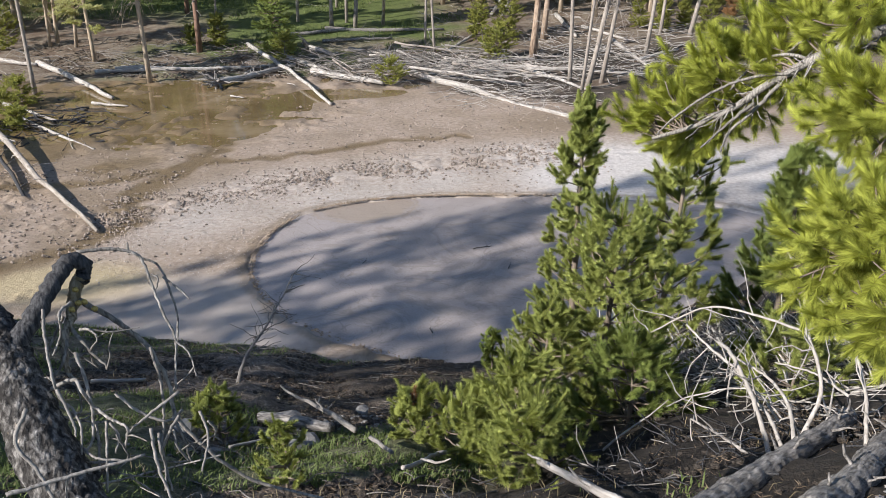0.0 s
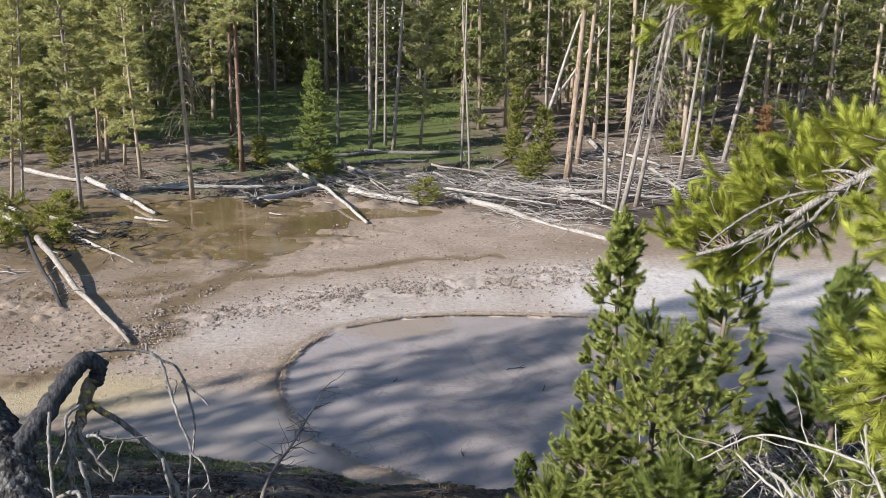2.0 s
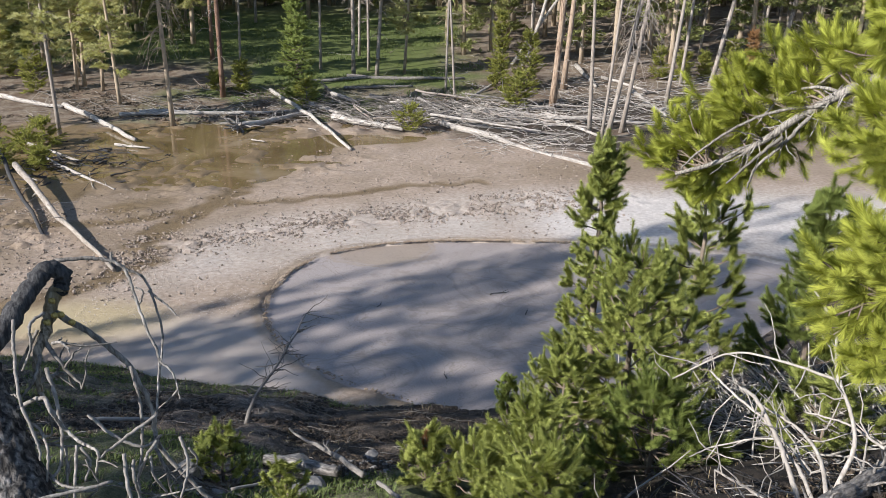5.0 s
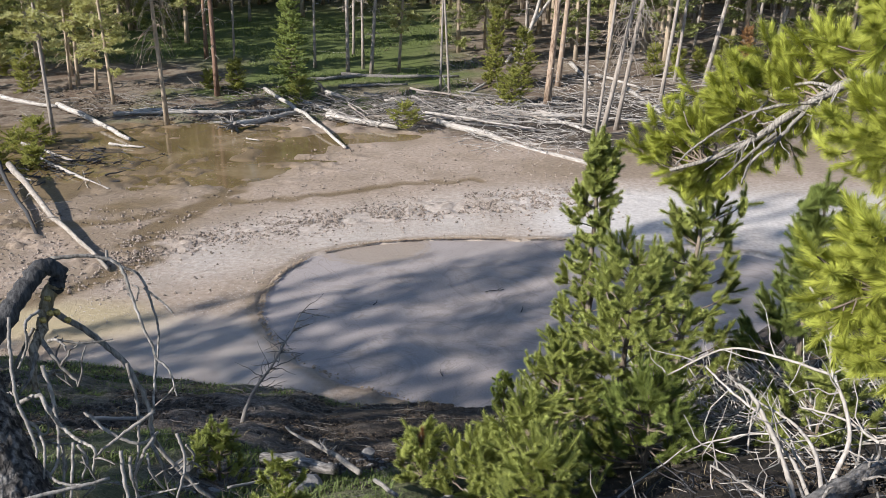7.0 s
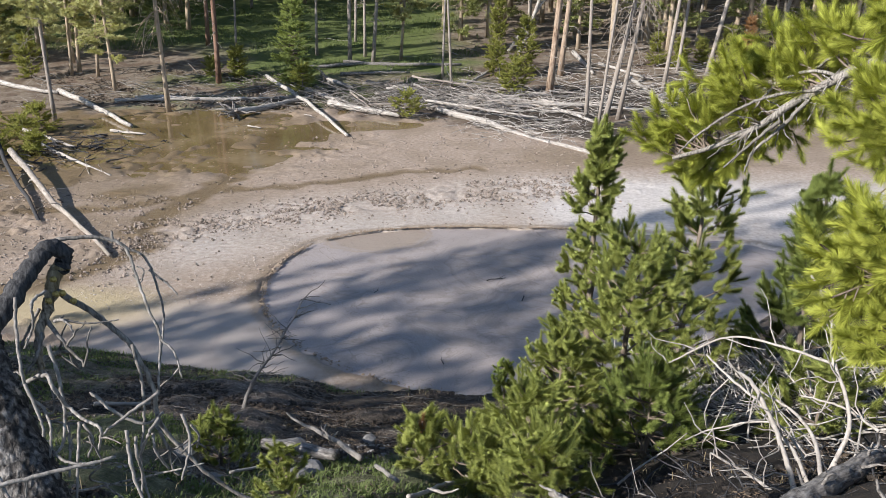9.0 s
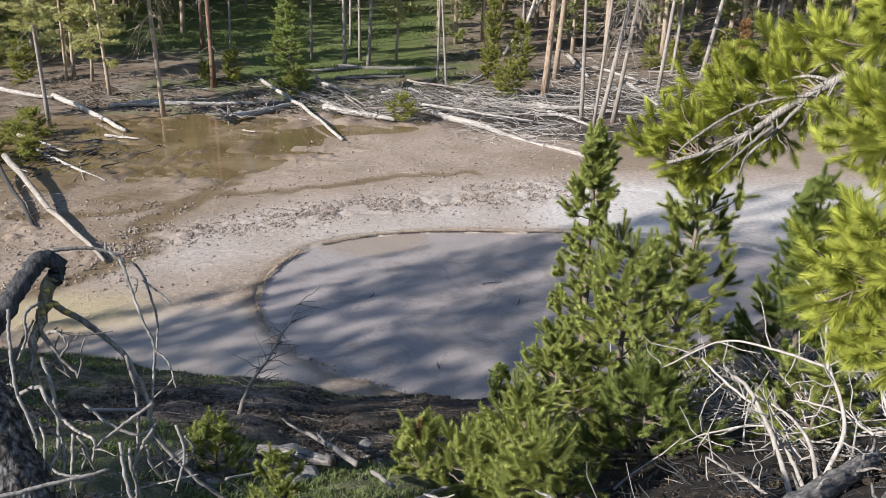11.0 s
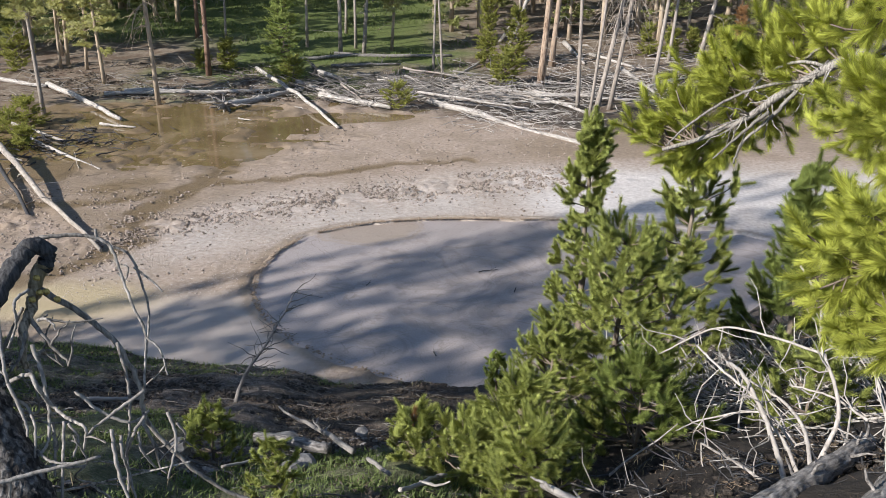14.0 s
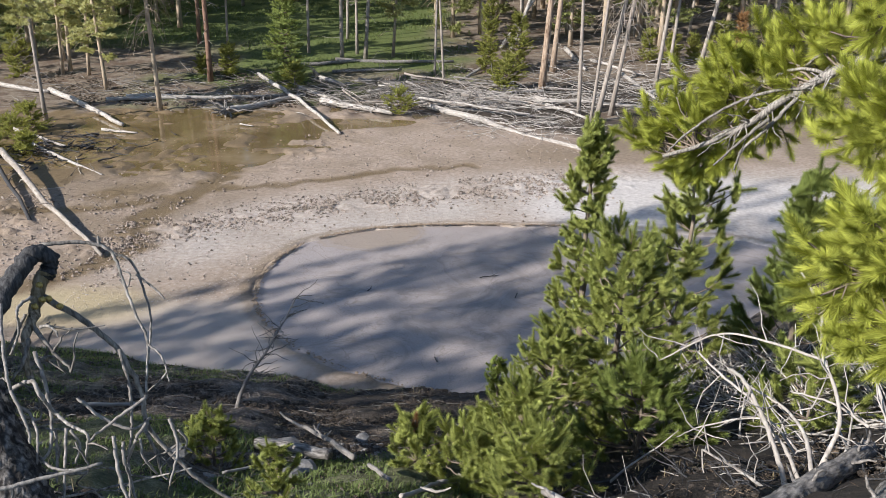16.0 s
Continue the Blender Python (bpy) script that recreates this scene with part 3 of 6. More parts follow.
def dead_limbs(sh, z0, z1, n, reach, lean, rng, droop=0.8, r0=0.014, twigs=2, r_trunk=0.08):
    for _ in range(n):
        z, a = rng.uniform(z0, z1), rng.uniform(0, 2 * np.pi)
        l = reach * rng.uniform(0.35, 1.2)
        o = np.array([lean[0] * z, lean[1] * z, z])
        h = np.array([np.cos(a), np.sin(a), 0.0])
        pts = [o + h * r_trunk * 0.5]
        for k in range(1, 5):
            s = k / 4
            pts.append(o + h * l * (s - 0.25 * droop * s * s) + np.array([0, 0, l * (0.22 * s - droop * s * s)]) + rng.normal(0, 0.025 * l, 3))
        sh.tube(pts, np.linspace(r0, r0 * 0.35, 5), 4, cap=False)
        for _ in range(twigs):
            k = rng.integers(1, 4)
            q = np.array(pts[k])
            e = q + (h * 0.3 + rng.normal(0, 0.5, 3) + np.array([0, 0, -0.3 * droop])) * l * 0.4
            sh.tube(bent(q, e, rng, 0.1, 4), np.linspace(r0 * 0.55, r0 * 0.2, 4), 3, cap=False)


TREE_LOOK = {
    "thin": ("dead_pine", "slender grey dead pine with short broken twigs", TRUNK_WOOD),
    "bare": ("dead_pine", "grey dead pine with bare limbs at the forest edge", TRUNK_WOOD),
    "stub": ("dead_pine", "bleached dead pine with broken limbs, leaning", TRUNK_WOOD),
    "droop": ("dead_pine", "pale dead pine with a skirt of drooping bare branches", TRUNK_WOOD),
    "live": ("lodgepole_pine", "tall lodgepole pine with a narrow green crown", PINE_BARK),
    "low": ("lodgepole_pine", "lodgepole pine with green branches hanging low", PINE_BARK),
    "red": ("lodgepole_pine", "tall pine with dark reddish bark", RED_BARK),
    "orange": ("lodgepole_pine", "pine with peeling orange bark at the mud's edge", ORANGE_BARK),
}


def tree(kind, x, y, lean_x, r, height, seed, z0=None, radius=1.0, lean_y=0.0, group="trees of the far shore", coarse=False, wood=None):
    rng = np.random.default_rng(seed)
    name, label, mat = TREE_LOOK[kind]
    mat = wood or mat
    ob = thing(name, label, "tree", (x, y, float(land(x, y)) - 0.08), group)
    lean = (lean_x, lean_y)
    zs = np.linspace(0, height, 12)
    wob = np.cumsum(rng.normal(0, 0.012, (12, 2)), 0) * (zs[:, None] / height)
    pts = np.stack([lean[0] * zs + wob[:, 0], lean[1] * zs + wob[:, 1], zs], 1)
    rad = r * np.maximum(1 - zs / height, 0.0) ** 0.7 * 0.85 + 0.012 + r * 0.22 * np.exp(-zs / 0.25)
    tr = Shape()
    tr.tube(pts, rad, 9, 0.05, rng)
    part("trunk", tr, mat, ob)
    limbs, leaves = Shape(), Shape()
    if kind == "thin":
        dead_limbs(limbs, 1.5, height * 0.9, 26, 0.45, lean, rng, 0.3, 0.009, 1, r)
    elif kind == "bare":
        dead_limbs(limbs, 2.0, height * 0.95, 46, 0.8, lean, rng, 0.45, 0.012, 2, r)
    elif kind == "stub":
        dead_limbs(limbs, 1.8, height * 0.95, 44, 1.1, lean, rng, 0.55, 0.017, 2, r)
    elif kind == "droop":
        dead_limbs(limbs, 2.6, height * 0.95, 110, 1.15, lean, rng, 1.05, 0.013, 3, r)
    elif kind in ("live", "red", "orange"):
        c = z0 if z0 is not None else 3.0
        dead_limbs(limbs, 1.2, c + 1.5, 22, 0.8, lean, rng, 0.6, 0.010, 2, r)
        if coarse:
            crown_of(limbs, leaves, c, height, lean, radius, rng, step=0.44, needle=0.17, width=0.036, count=13, per=4, gap=0.25, clump=0.14)
        else:
            crown_of(limbs, leaves, c, height, lean, radius, rng, per=6, width=0.034, count=18, step=0.30, gap=0.2)
    elif kind == "low":
        crown_of(limbs, leaves, z0 or 1.6, height, lean, radius, rng, step=0.27, width=0.032, count=18, gap=0.15)
    tagged(part("branchwork", limbs, mat if kind not in ("orange", "red") else GREY_WOOD, ob), kind="stuff")
    if leaves.n:
        part("crown", leaves, DEEP_NEEDLES if coarse else FAR_NEEDLES, ob, "loose green needle crown")
    return ob


# ---- young pines and shrubs ----
def young_pine(x, y, z, height, reach, seed, label, lean=(0.0, 0.0), needle=0.048, width=0.0033, count=240, mat=None, whorl=0.24, per=6,
               low=0.05, shoot=0.17, name="young_pine", dry=0.0, taper=0.8, gap=0.06, twig_gap=0.085, girth=0.014, bare=0.3, tips=3, dry_top=False):
    """Whorls of limbs that turn up at their ends and carry rounded brushes of needles on their outer part."""
    rng = np.random.default_rng(seed)
    ob = thing(name, label, "tree", (x, y, z))
    trunk, limbs, leaves, dead = Shape(), Shape(), Shape(), Shape()
    zs = np.linspace(-0.1, height, 16)
    wob = np.cumsum(rng.normal(0, 0.005 * height, (16, 2)), 0)
    wob -= wob[-1] * np.clip(zs[:, None] / height, 0, 1)
    spine = np.stack([lean[0] * zs + wob[:, 0], lean[1] * zs + wob[:, 1], zs], 1)
    trunk.tube(spine, girth * height * (1 - np.clip(zs, 0, None) / height) ** 0.8 + 0.006, 10, 0.08, rng)
    P, D, L = [], [], []

    def brush(p, d, l):
        P.append(p), D.append(d), L.append(l)

    h = low * height
    while h < height * 0.97:
        f = h / height
        o = np.array([np.interp(h, zs, spine[:, k]) for k in range(3)])
        base = (reach * ((1 - f) ** taper) * smooth(-0.3, 0.2, f) + 0.05) * rng.uniform(0.8, 1.1)
        turn = rng.uniform(0, 6.28)
        for k in range(per):
            if rng.random() < gap:
                continue
            a = turn + k * 2 * np.pi / per + rng.normal(0, 0.28)
            l = base * rng.uniform(0.6, 1.2)
            hd = np.array([np.cos(a), np.sin(a), 0])
            e1 = rng.uniform(-0.05, 0.22) + 0.45 * f
            up = np.array([0, 0, 1.0])
            pts = curve_through([o, o + hd * l * 0.4 + up * l * 0.4 * e1, o + hd * l * 0.78 + up * l * (0.75 * e1 + 0.07), o + hd * l + up * l * (e1 + 0.3)], 8)
            pts[1:] += rng.normal(0, 0.010, (7, 3)) * np.arange(1, 8)[:, None] / 7
            limbs.tube(pts, np.linspace(0.007 + 0.006 * l, 0.004, 8), 5, cap=False)
            fwd = pts[-1] - pts[-2]
            fwd = fwd / np.linalg.norm(fwd)
            sd0 = np.cross(hd, up)
            brush(pts[-1] - fwd * 0.05, fwd + up * 0.35, shoot * rng.uniform(1.0, 1.35))
            for _ in range(tips):
                w = fwd + sd0 * rng.normal(0, 0.7) + up * rng.uniform(-0.4, 0.6)
                brush(pts[-1] - fwd * rng.uniform(0.03, 0.03 + 0.025 * tips), w, shoot * rng.uniform(0.55, 0.9))
            s, sign = l - 0.08, 1
            while s > max(bare * l, 0.05):
                q = np.array([np.interp(s / l, np.linspace(0, 1, 8), pts[:, c]) for c in range(3)])
                sd = sd0 * sign
                w = hd * 0.8 + sd * rng.uniform(0.45, 0.9) + up * rng.uniform(0.05, 0.4)
                w /= np.linalg.norm(w)
                tl = (l - s) * 0.5 + 0.06
                limbs.tube([q, q + w * tl], [0.004, 0.003], 3, cap=False)
                brush(q + w * tl * 0.35, w + up * 0.25, shoot * rng.uniform(0.75, 1.1))
                if tl > 0.14:
                    for _ in range(2):
                        brush(q + w * tl * rng.uniform(0.4, 0.8), w + sd * rng.normal(0.2, 0.6) + up * rng.uniform(0.1, 0.6), shoot * rng.uniform(0.55, 0.85))
                s -= twig_gap * rng.uniform(0.7, 1.3)
                sign = -sign
        h += whorl * rng.uniform(0.8, 1.2) * (1.05 - 0.45 * f)
    up = np.array([0, 0, 1.0])
    n_top = len(P)
    for k in range(5):
        q = np.array([np.interp(height - 0.07 * k, zs, spine[:, c]) for c in range(3)])
        brush(q - up * 0.06, up + rng.normal(0, 0.08, 3), shoot)
    for k in range(5):
        a = k * 1.257 + rng.normal(0, 0.2)
        brush(spine[-1] - up * 0.17, np.array([0.55 * np.cos(a), 0.55 * np.sin(a), 1]), shoot * 0.8)
    P, D, L = np.array(P), np.array(D), np.array(L)
    dead_pick = rng.random(len(P)) < dry
    if dry_top:
        dead_pick[n_top:n_top + 2] = True
    leaves.shoots(P[~dead_pick], D[~dead_pick], L[~dead_pick], needle, width, count, rng, 0.62, 1.3)
    part("trunk", trunk, YOUNG_BARK, ob)
    tagged(part("branchwork", limbs, YOUNG_BARK, ob), kind="stuff")
    part("crown", leaves, mat or MID_NEEDLES, ob)
    if dead_pick.any():
        dead.shoots(P[dead_pick], D[dead_pick], L[dead_pick], needle, width, count, rng, 0.62, 1.3)
        tagged(part("dry_foliage", dead, DRY_NEEDLES, ob, "dead orange-brown shoots"), kind="stuff")
    return ob


# ---- logs ----
def fallen_log(a, b, r, seed, label="bleached fallen pine log lying on the mud", mat=None, limbs=0, reach=0.5, lift=True, group="fallen logs", tip=0.55, roots=False, fine=False):
    rng = np.random.default_rng(seed)
    a, b = np.array(a, float), np.array(b, float)
    if len(a) == 2:
        up = 0.07 if min(a[1], b[1]) > 27 else 0.0
        a = np.array([*a, float(land(*a)) + r * 0.7 + up])
        b = np.array([*b, float(land(*b)) + r * tip * 0.7 + up * 0.6])
    ob = thing("fallen_log", label, "log", tuple(a), group)
    turn = Vector(b - a).to_track_quat("Z", "Y")
    ob.rotation_euler = turn.to_euler()
    R = np.array(turn.to_matrix())

    def local(shape):
        shape.v = [v @ R for v in shape.v]
        return shape

    tr = Shape()
    L = np.linalg.norm(b - a)
    pts = bent(a, b, rng, 0.012, 10) - a
    if fine:
        pts = curve_through(pts, 90)
        tr.tube(pts, np.linspace(r, r * tip, 90) * rng.uniform(0.96, 1.04, 90), 28, 0.05, rng)
        for block in tr.v:
            for i, q in enumerate(block):
                k = Vector(q)
                block[i] += (q - pts[min(i // 28, 89)]) * (0.14 * noise.noise(k * 7) + 0.10 * noise.noise(k * 22))
    else:
        tr.tube(pts, np.linspace(r, r * tip, 10) * rng.uniform(0.94, 1.06, 10), 10, 0.05, rng)
    part("trunk", local(tr), mat or PALE_WOOD, ob)
    if limbs:
        sh = Shape()
        d = (b - a) / L
        for _ in range(limbs):
            s = rng.uniform(0.1, 0.98)
            q = (b - a) * s
            w = np.cross(d, rng.normal(0, 1, 3))
            w = w / np.linalg.norm(w) + d * rng.uniform(0.1, 0.7)
            w[2] = abs(w[2]) * 0.7
            l = reach * rng.uniform(0.3, 1.2)
            sh.tube(bent(q, q + w * l, rng, 0.12, 5), np.linspace(0.016, 0.005, 5), 4, cap=False)
        tagged(part("stubwork", local(sh), mat or PALE_WOOD, ob), kind="stuff")
    if roots:
        rt = Shape()
        for k in range(26):
            w = rng.normal(0, 1, 3) - (b - a) / L * 0.4
            rt.tube(bent((0, 0, 0), w * 0.28, rng, 0.2, 5), np.linspace(r * 0.5, 0.01, 5), 5, cap=False)
        part("root_wad", local(rt), OLD_LOG, ob, "dark upturned root wad")
    return ob


def branch_work(parent_at, mat, runs, rng, sides=6):
    """Crooked limbs, each a smooth line through a few world points with its thickness at both ends."""
    sh = Shape()
    for pts, r0, r1 in runs:
        n = max(8, 7 * len(pts))
        c = curve_through(pts, n) - np.array(parent_at)
        c[1:-1] += rng.normal(0, 0.16 * min(r0, 0.01), (n - 2, 3))
        sh.tube(c, np.linspace(r0, r1, n) * rng.uniform(0.94, 1.06, n), sides, 0.06, rng)
    return sh


def stone(x, y, size, seed, z=None, label="rough grey stone lying on the bank", group="stones on the bank"):
    rng = np.random.default_rng(seed)
    bm = bmesh.new()
    bmesh.ops.create_icosphere(bm, subdivisions=2, radius=size)
    k = rng.uniform(0.7, 1.2, 3)
    for v in bm.verts:
        n = 1 + 0.25 * noise.noise(v.co / size * 1.3 + Vector((seed, 0, 0)))
        v.co = Vector((v.co.x * k[0] * n, v.co.y * k[1] * n, v.co.z * 0.6 * n))
    me = bpy.data.meshes.new("stone")
    bm.to_mesh(me)
    bm.free()
    me.materials.append(STONE_MAT)
    ob = new("stone", me)
    ob.location = (x, y, (float(land(x, y)) if z is None else z) + 0.15 * size)
    return tagged(ob, label, "stone", group)


def bough_foliage(leaves, twigs, run, rng, n, reach, start=0.25, lift=0.5, needle=0.056, width=0.0026, count=270, shoot=0.085, per=4, away=0.0):
    """Twigs along a bough, each ending in rosettes of long needles."""
    pts, r0, r1 = run
    c = curve_through(pts, 40)
    P, D, L = [], [], []
    for _ in range(n):
        i = int(rng.uniform(start, 0.999) * 39)
        t = c[min(i + 1, 39)] - c[max(i - 1, 0)]
        t /= np.linalg.norm(t)
        w = t * rng.uniform(0.2, 0.9) + rng.normal(0, 0.6, 3) + np.array([0, away, lift])
        w /= np.linalg.norm(w)
        l = reach * rng.uniform(0.35, 1.15)
        q = bent(c[i], c[i] + w * l, rng, 0.12, 6, 0.05)
        twigs.tube(q, np.linspace(0.007, 0.004, 6), 4, cap=False)
        for k in range(per):
            e = q[-1] if k == 0 else q[rng.integers(2, 5)]
            d = w + np.array([0, 0, 0.3]) + rng.normal(0, 0.2 if k == 0 else 0.8, 3)
            d /= np.linalg.norm(d)
            off = 0.0 if k == 0 else rng.uniform(0.02, 0.07)
            if off:
                twigs.tube([e, e + d * off], [0.004, 0.003], 3, cap=False)
            P.append(e + d * off), D.append(d), L.append(shoot * rng.uniform(0.7, 1.35))
    P.append(c[-1]), D.append(c[-1] - c[-3]), L.append(shoot)
    leaves.shoots(P, D, L, needle, width, count, rng, 0.3, 1.45)


# ---- far shore: standing trees ----
tree("live", -16.23, 27.97, 0.122, 0.056, 7.2, 100, z0=1.9, radius=1.0)
tree("thin", -15.71, 27.72, 0.100, 0.044, 11.3, 101)
tree("live", -13.31, 27.02, -0.007, 0.066, 10.0, 102, z0=3.3, radius=1.1, wood=TRUNK_WOOD)
tree("live", -16.36, 35.27, 0.046, 0.066, 8.8, 103, z0=2.2, radius=0.85)
tree("live", -16.28, 35.84, 0.051, 0.081, 8.2, 104, z0=2.9, radius=0.85)
tree("live", -15.18, 35.06, 0.084, 0.065, 10.2, 105, z0=1.9, radius=0.85)
tree("low", -13.55, 32.75, -0.033, 0.073, 8.6, 106)
tree("droop", -10.24, 29.12, -0.020, 0.085, 11.6, 107, wood=PINE_BARK)
tree("live", -15.16, 47.67, 0.026, 0.136, 15.4, 108, z0=2.2, radius=1.3)
tree("red", -9.86, 34.30, 0.003, 0.110, 15.2, 109, z0=5.5)
tree("red", -12.70, 42.77, 0.024, 0.106, 14.0, 110, z0=5.5)
tree("thin", -10.52, 39.81, 0.035, 0.056, 11.3, 111)
tree("live", -20.03, 53.01, 0.028, 0.116, 13.6, 112, z0=3.3, radius=1.1)
tree("thin", -6.85, 40.63, 0.019, 0.070, 11.9, 113)
tree("bare", -5.04, 38.90, 0.009, 0.094, 13.2, 114)
tree("bare", -5.44, 44.42, 0.028, 0.076, 12.0, 115)
tree("bare", -4.51, 40.40, 0.008, 0.069, 13.8, 116)
tree("stub", -3.99, 39.01, 0.079, 0.094, 11.6, 117)
tree("live", -2.77, 39.84, 0.072, 0.068, 15.4, 118, z0=2.2, radius=1.1)
tree("thin", -0.72, 35.53, 0.027, 0.049, 10.7, 119)
tree("thin", -0.31, 34.10, -0.055, 0.047, 9.5, 120)
tree("live", 1.57, 41.78, -0.071, 0.086, 14.8, 121, z0=2.6, radius=1.1)
tree("stub", 3.32, 41.96, 0.003, 0.072, 11.6, 122)
tree("orange", 3.53, 32.98, 0.059, 0.148, 15.4, 123, z0=7.0)
tree("orange", 4.34, 36.56, 0.072, 0.126, 14.2, 124, z0=7.0)
tree("thin", 4.42, 28.86, -0.014, 0.070, 9.5, 125)
tree("thin", 4.62, 27.50, 0.077, 0.048, 11.3, 126)
tree("droop", 4.88, 27.97, 0.178, 0.088, 11.6, 127)
tree("droop", 5.54, 28.97, 0.130, 0.081, 13.4, 128)
tree("bare", 8.17, 33.85, 0.087, 0.084, 13.2, 129)
tree("thin", 9.65, 37.67, 0.064, 0.080, 9.5, 130)
tree("thin", 12.23, 44.50, 0.050, 0.079, 11.3, 131)
tree("stub", 10.81, 37.16, 0.169, 0.106, 11.6, 132)
tree("thin", 14.45, 42.30, 0.097, 0.091, 11.9, 133)
tree("stub", 15.18, 41.61, 0.168, 0.136, 12.2, 134)
tree("stub", 20.59, 52.32, 0.143, 0.134, 11.0, 135)
tree("thin", 21.26, 49.18, 0.060, 0.091, 11.3, 136)
tree("thin", 16.02, 46.68, 0.007, 0.101, 10.1, 137)
tree("thin", 22.21, 48.29, 0.058, 0.108, 11.9, 138)

# ---- far shore: fallen logs ----
fallen_log((-18.78, 33.55), (-15.44, 31.88), 0.106, 200, limbs=4)
fallen_log((-15.53, 32.22), (-10.56, 26.41), 0.118, 201, limbs=3)
fallen_log((-12.58, 30.27), (-9.69, 30.96), 0.079, 202, limbs=3)
fallen_log((-11.99, 30.69), (-6.28, 31.81), 0.091, 203, limbs=6)
fallen_log((-7.68, 28.28), (-5.60, 31.75), 0.122, 204, limbs=8, roots=True)
fallen_log((-8.15, 35.43), (-3.46, 25.53), 0.087, 205, limbs=1)
fallen_log((-4.71, 30.24), (-2.02, 28.37), 0.127, 206, limbs=2)
fallen_log((-1.31, 30.52), (3.91, 23.64), 0.116, 207, limbs=14)
fallen_log((0.09, 32.44), (4.07, 30.66), 0.089, 208, limbs=8)
fallen_log((-3.79, 34.30), (-0.70, 32.80), 0.095, 209, "grey weathered log in the shade of the forest edge", mat=OLD_LOG, limbs=5)
fallen_log((-5.42, 34.45), (-4.28, 33.48), 0.120, 210, limbs=3, roots=True)
fallen_log((-5.26, 38.20), (0.08, 38.31), 0.106, 211, "grey weathered log in the shade of the forest edge", mat=OLD_LOG, limbs=5)
fallen_log((-7.21, 36.69), (-3.84, 38.33), 0.103, 212, "grey weathered log in the shade of the forest edge", mat=OLD_LOG, limbs=5)
fallen_log((7.19, 35.67), (7.70, 31.58), 0.087, 213, limbs=4)
fallen_log((5.50, 41.40), (5.78, 36.69), 0.114, 214, limbs=4)
fallen_log((3.23, 30.55), (4.76, 27.43), 0.074, 215, limbs=5)
fallen_log((2.84, 29.69), (4.78, 29.19), 0.052, 216, limbs=4)
fallen_log((0.30, 29.73), (2.32, 29.53), 0.051, 217, limbs=4)
fallen_log((-6.18, 33.11), (-4.41, 31.07), 0.081, 218, limbs=4)
fallen_log((-3.24, 32.34), (-1.28, 33.44), 0.078, 219, limbs=4)
fallen_log((1.33, 36.76), (0.09, 33.96), 0.063, 220, limbs=3)
fallen_log((-6.86, 26.78), (-6.39, 26.56), 0.029, 221, limbs=0)
fallen_log((-10.96, 25.76), (-9.72, 25.40), 0.049, 222, limbs=2)
fallen_log((7.55, 32.33), (9.61, 34.42), 0.069, 223, limbs=5)
fallen_log((6.33, 38.64), (8.05, 35.75), 0.080, 224, limbs=5)
fallen_log((-5.05, 35.69), (-2.15, 36.44), 0.074, 225, "grey weathered log in the shade of the forest edge", mat=OLD_LOG, limbs=6)
fallen_log((-13.90, 25.87), (-11.16, 23.59), 0.061, 240, limbs=2)
fallen_log((-12.20, 23.72), (-8.92, 20.62), 0.056, 241, limbs=1)
fallen_log((-17.81, 29.04), (-14.91, 26.14), 0.129, 245, limbs=1)
fallen_log((-16.80, 27.50), (-13.92, 24.19), 0.145, 246, limbs=1)
fallen_log((-11.90, 21.50, 0.42), (-6.67, 14.92, 0.05), 0.088, 250, 'long bleached log propped over the mud', mat=TRUNK_WOOD, limbs=2, tip=0.4)
fallen_log((-13.45, 23.60, 0.35), (-8.93, 16.80, 0.03), 0.065, 251, 'dark weathered log half sunk in mud', mat=SNAG_BARK, limbs=3)
fallen_log((2.40, 42.18, 0.56), (7.48, 42.98, 7.95), 0.085, 252, 'bleached dead trunk leaning against standing trees', limbs=10, reach=0.7, tip=0.5)
fallen_log((2.88, 41.61, 0.53), (5.17, 41.01, 7.83), 0.1, 253, 'bleached dead trunk leaning against standing trees', limbs=10, reach=0.7, tip=0.5)

def log_jumble():
    rng = np.random.default_rng(260)
    for k in range(30):
        x, y = rng.uniform(-4.5, 3.5), rng.uniform(29.6, 34.5)
        a, l = rng.normal(-0.15, 0.5), rng.uniform(1.6, 4.6)
        r = rng.uniform(0.028, 0.062)
        z = float(land(x, y)) + 0.05
        e = (x + l * math.cos(a), y + l * math.sin(a))
        fallen_log((x, y, z + rng.uniform(0.0, 0.4)), (*e, float(land(*e)) + 0.04 + rng.uniform(0.0, 0.12)), r, 260 + k, "thin weathered log in the jumble along the far shore",
                   mat=(PALE_WOOD, OLD_LOG, TRUNK_WOOD)[k % 3], limbs=int(rng.integers(5, 12)), reach=0.45, tip=0.45)


log_jumble()

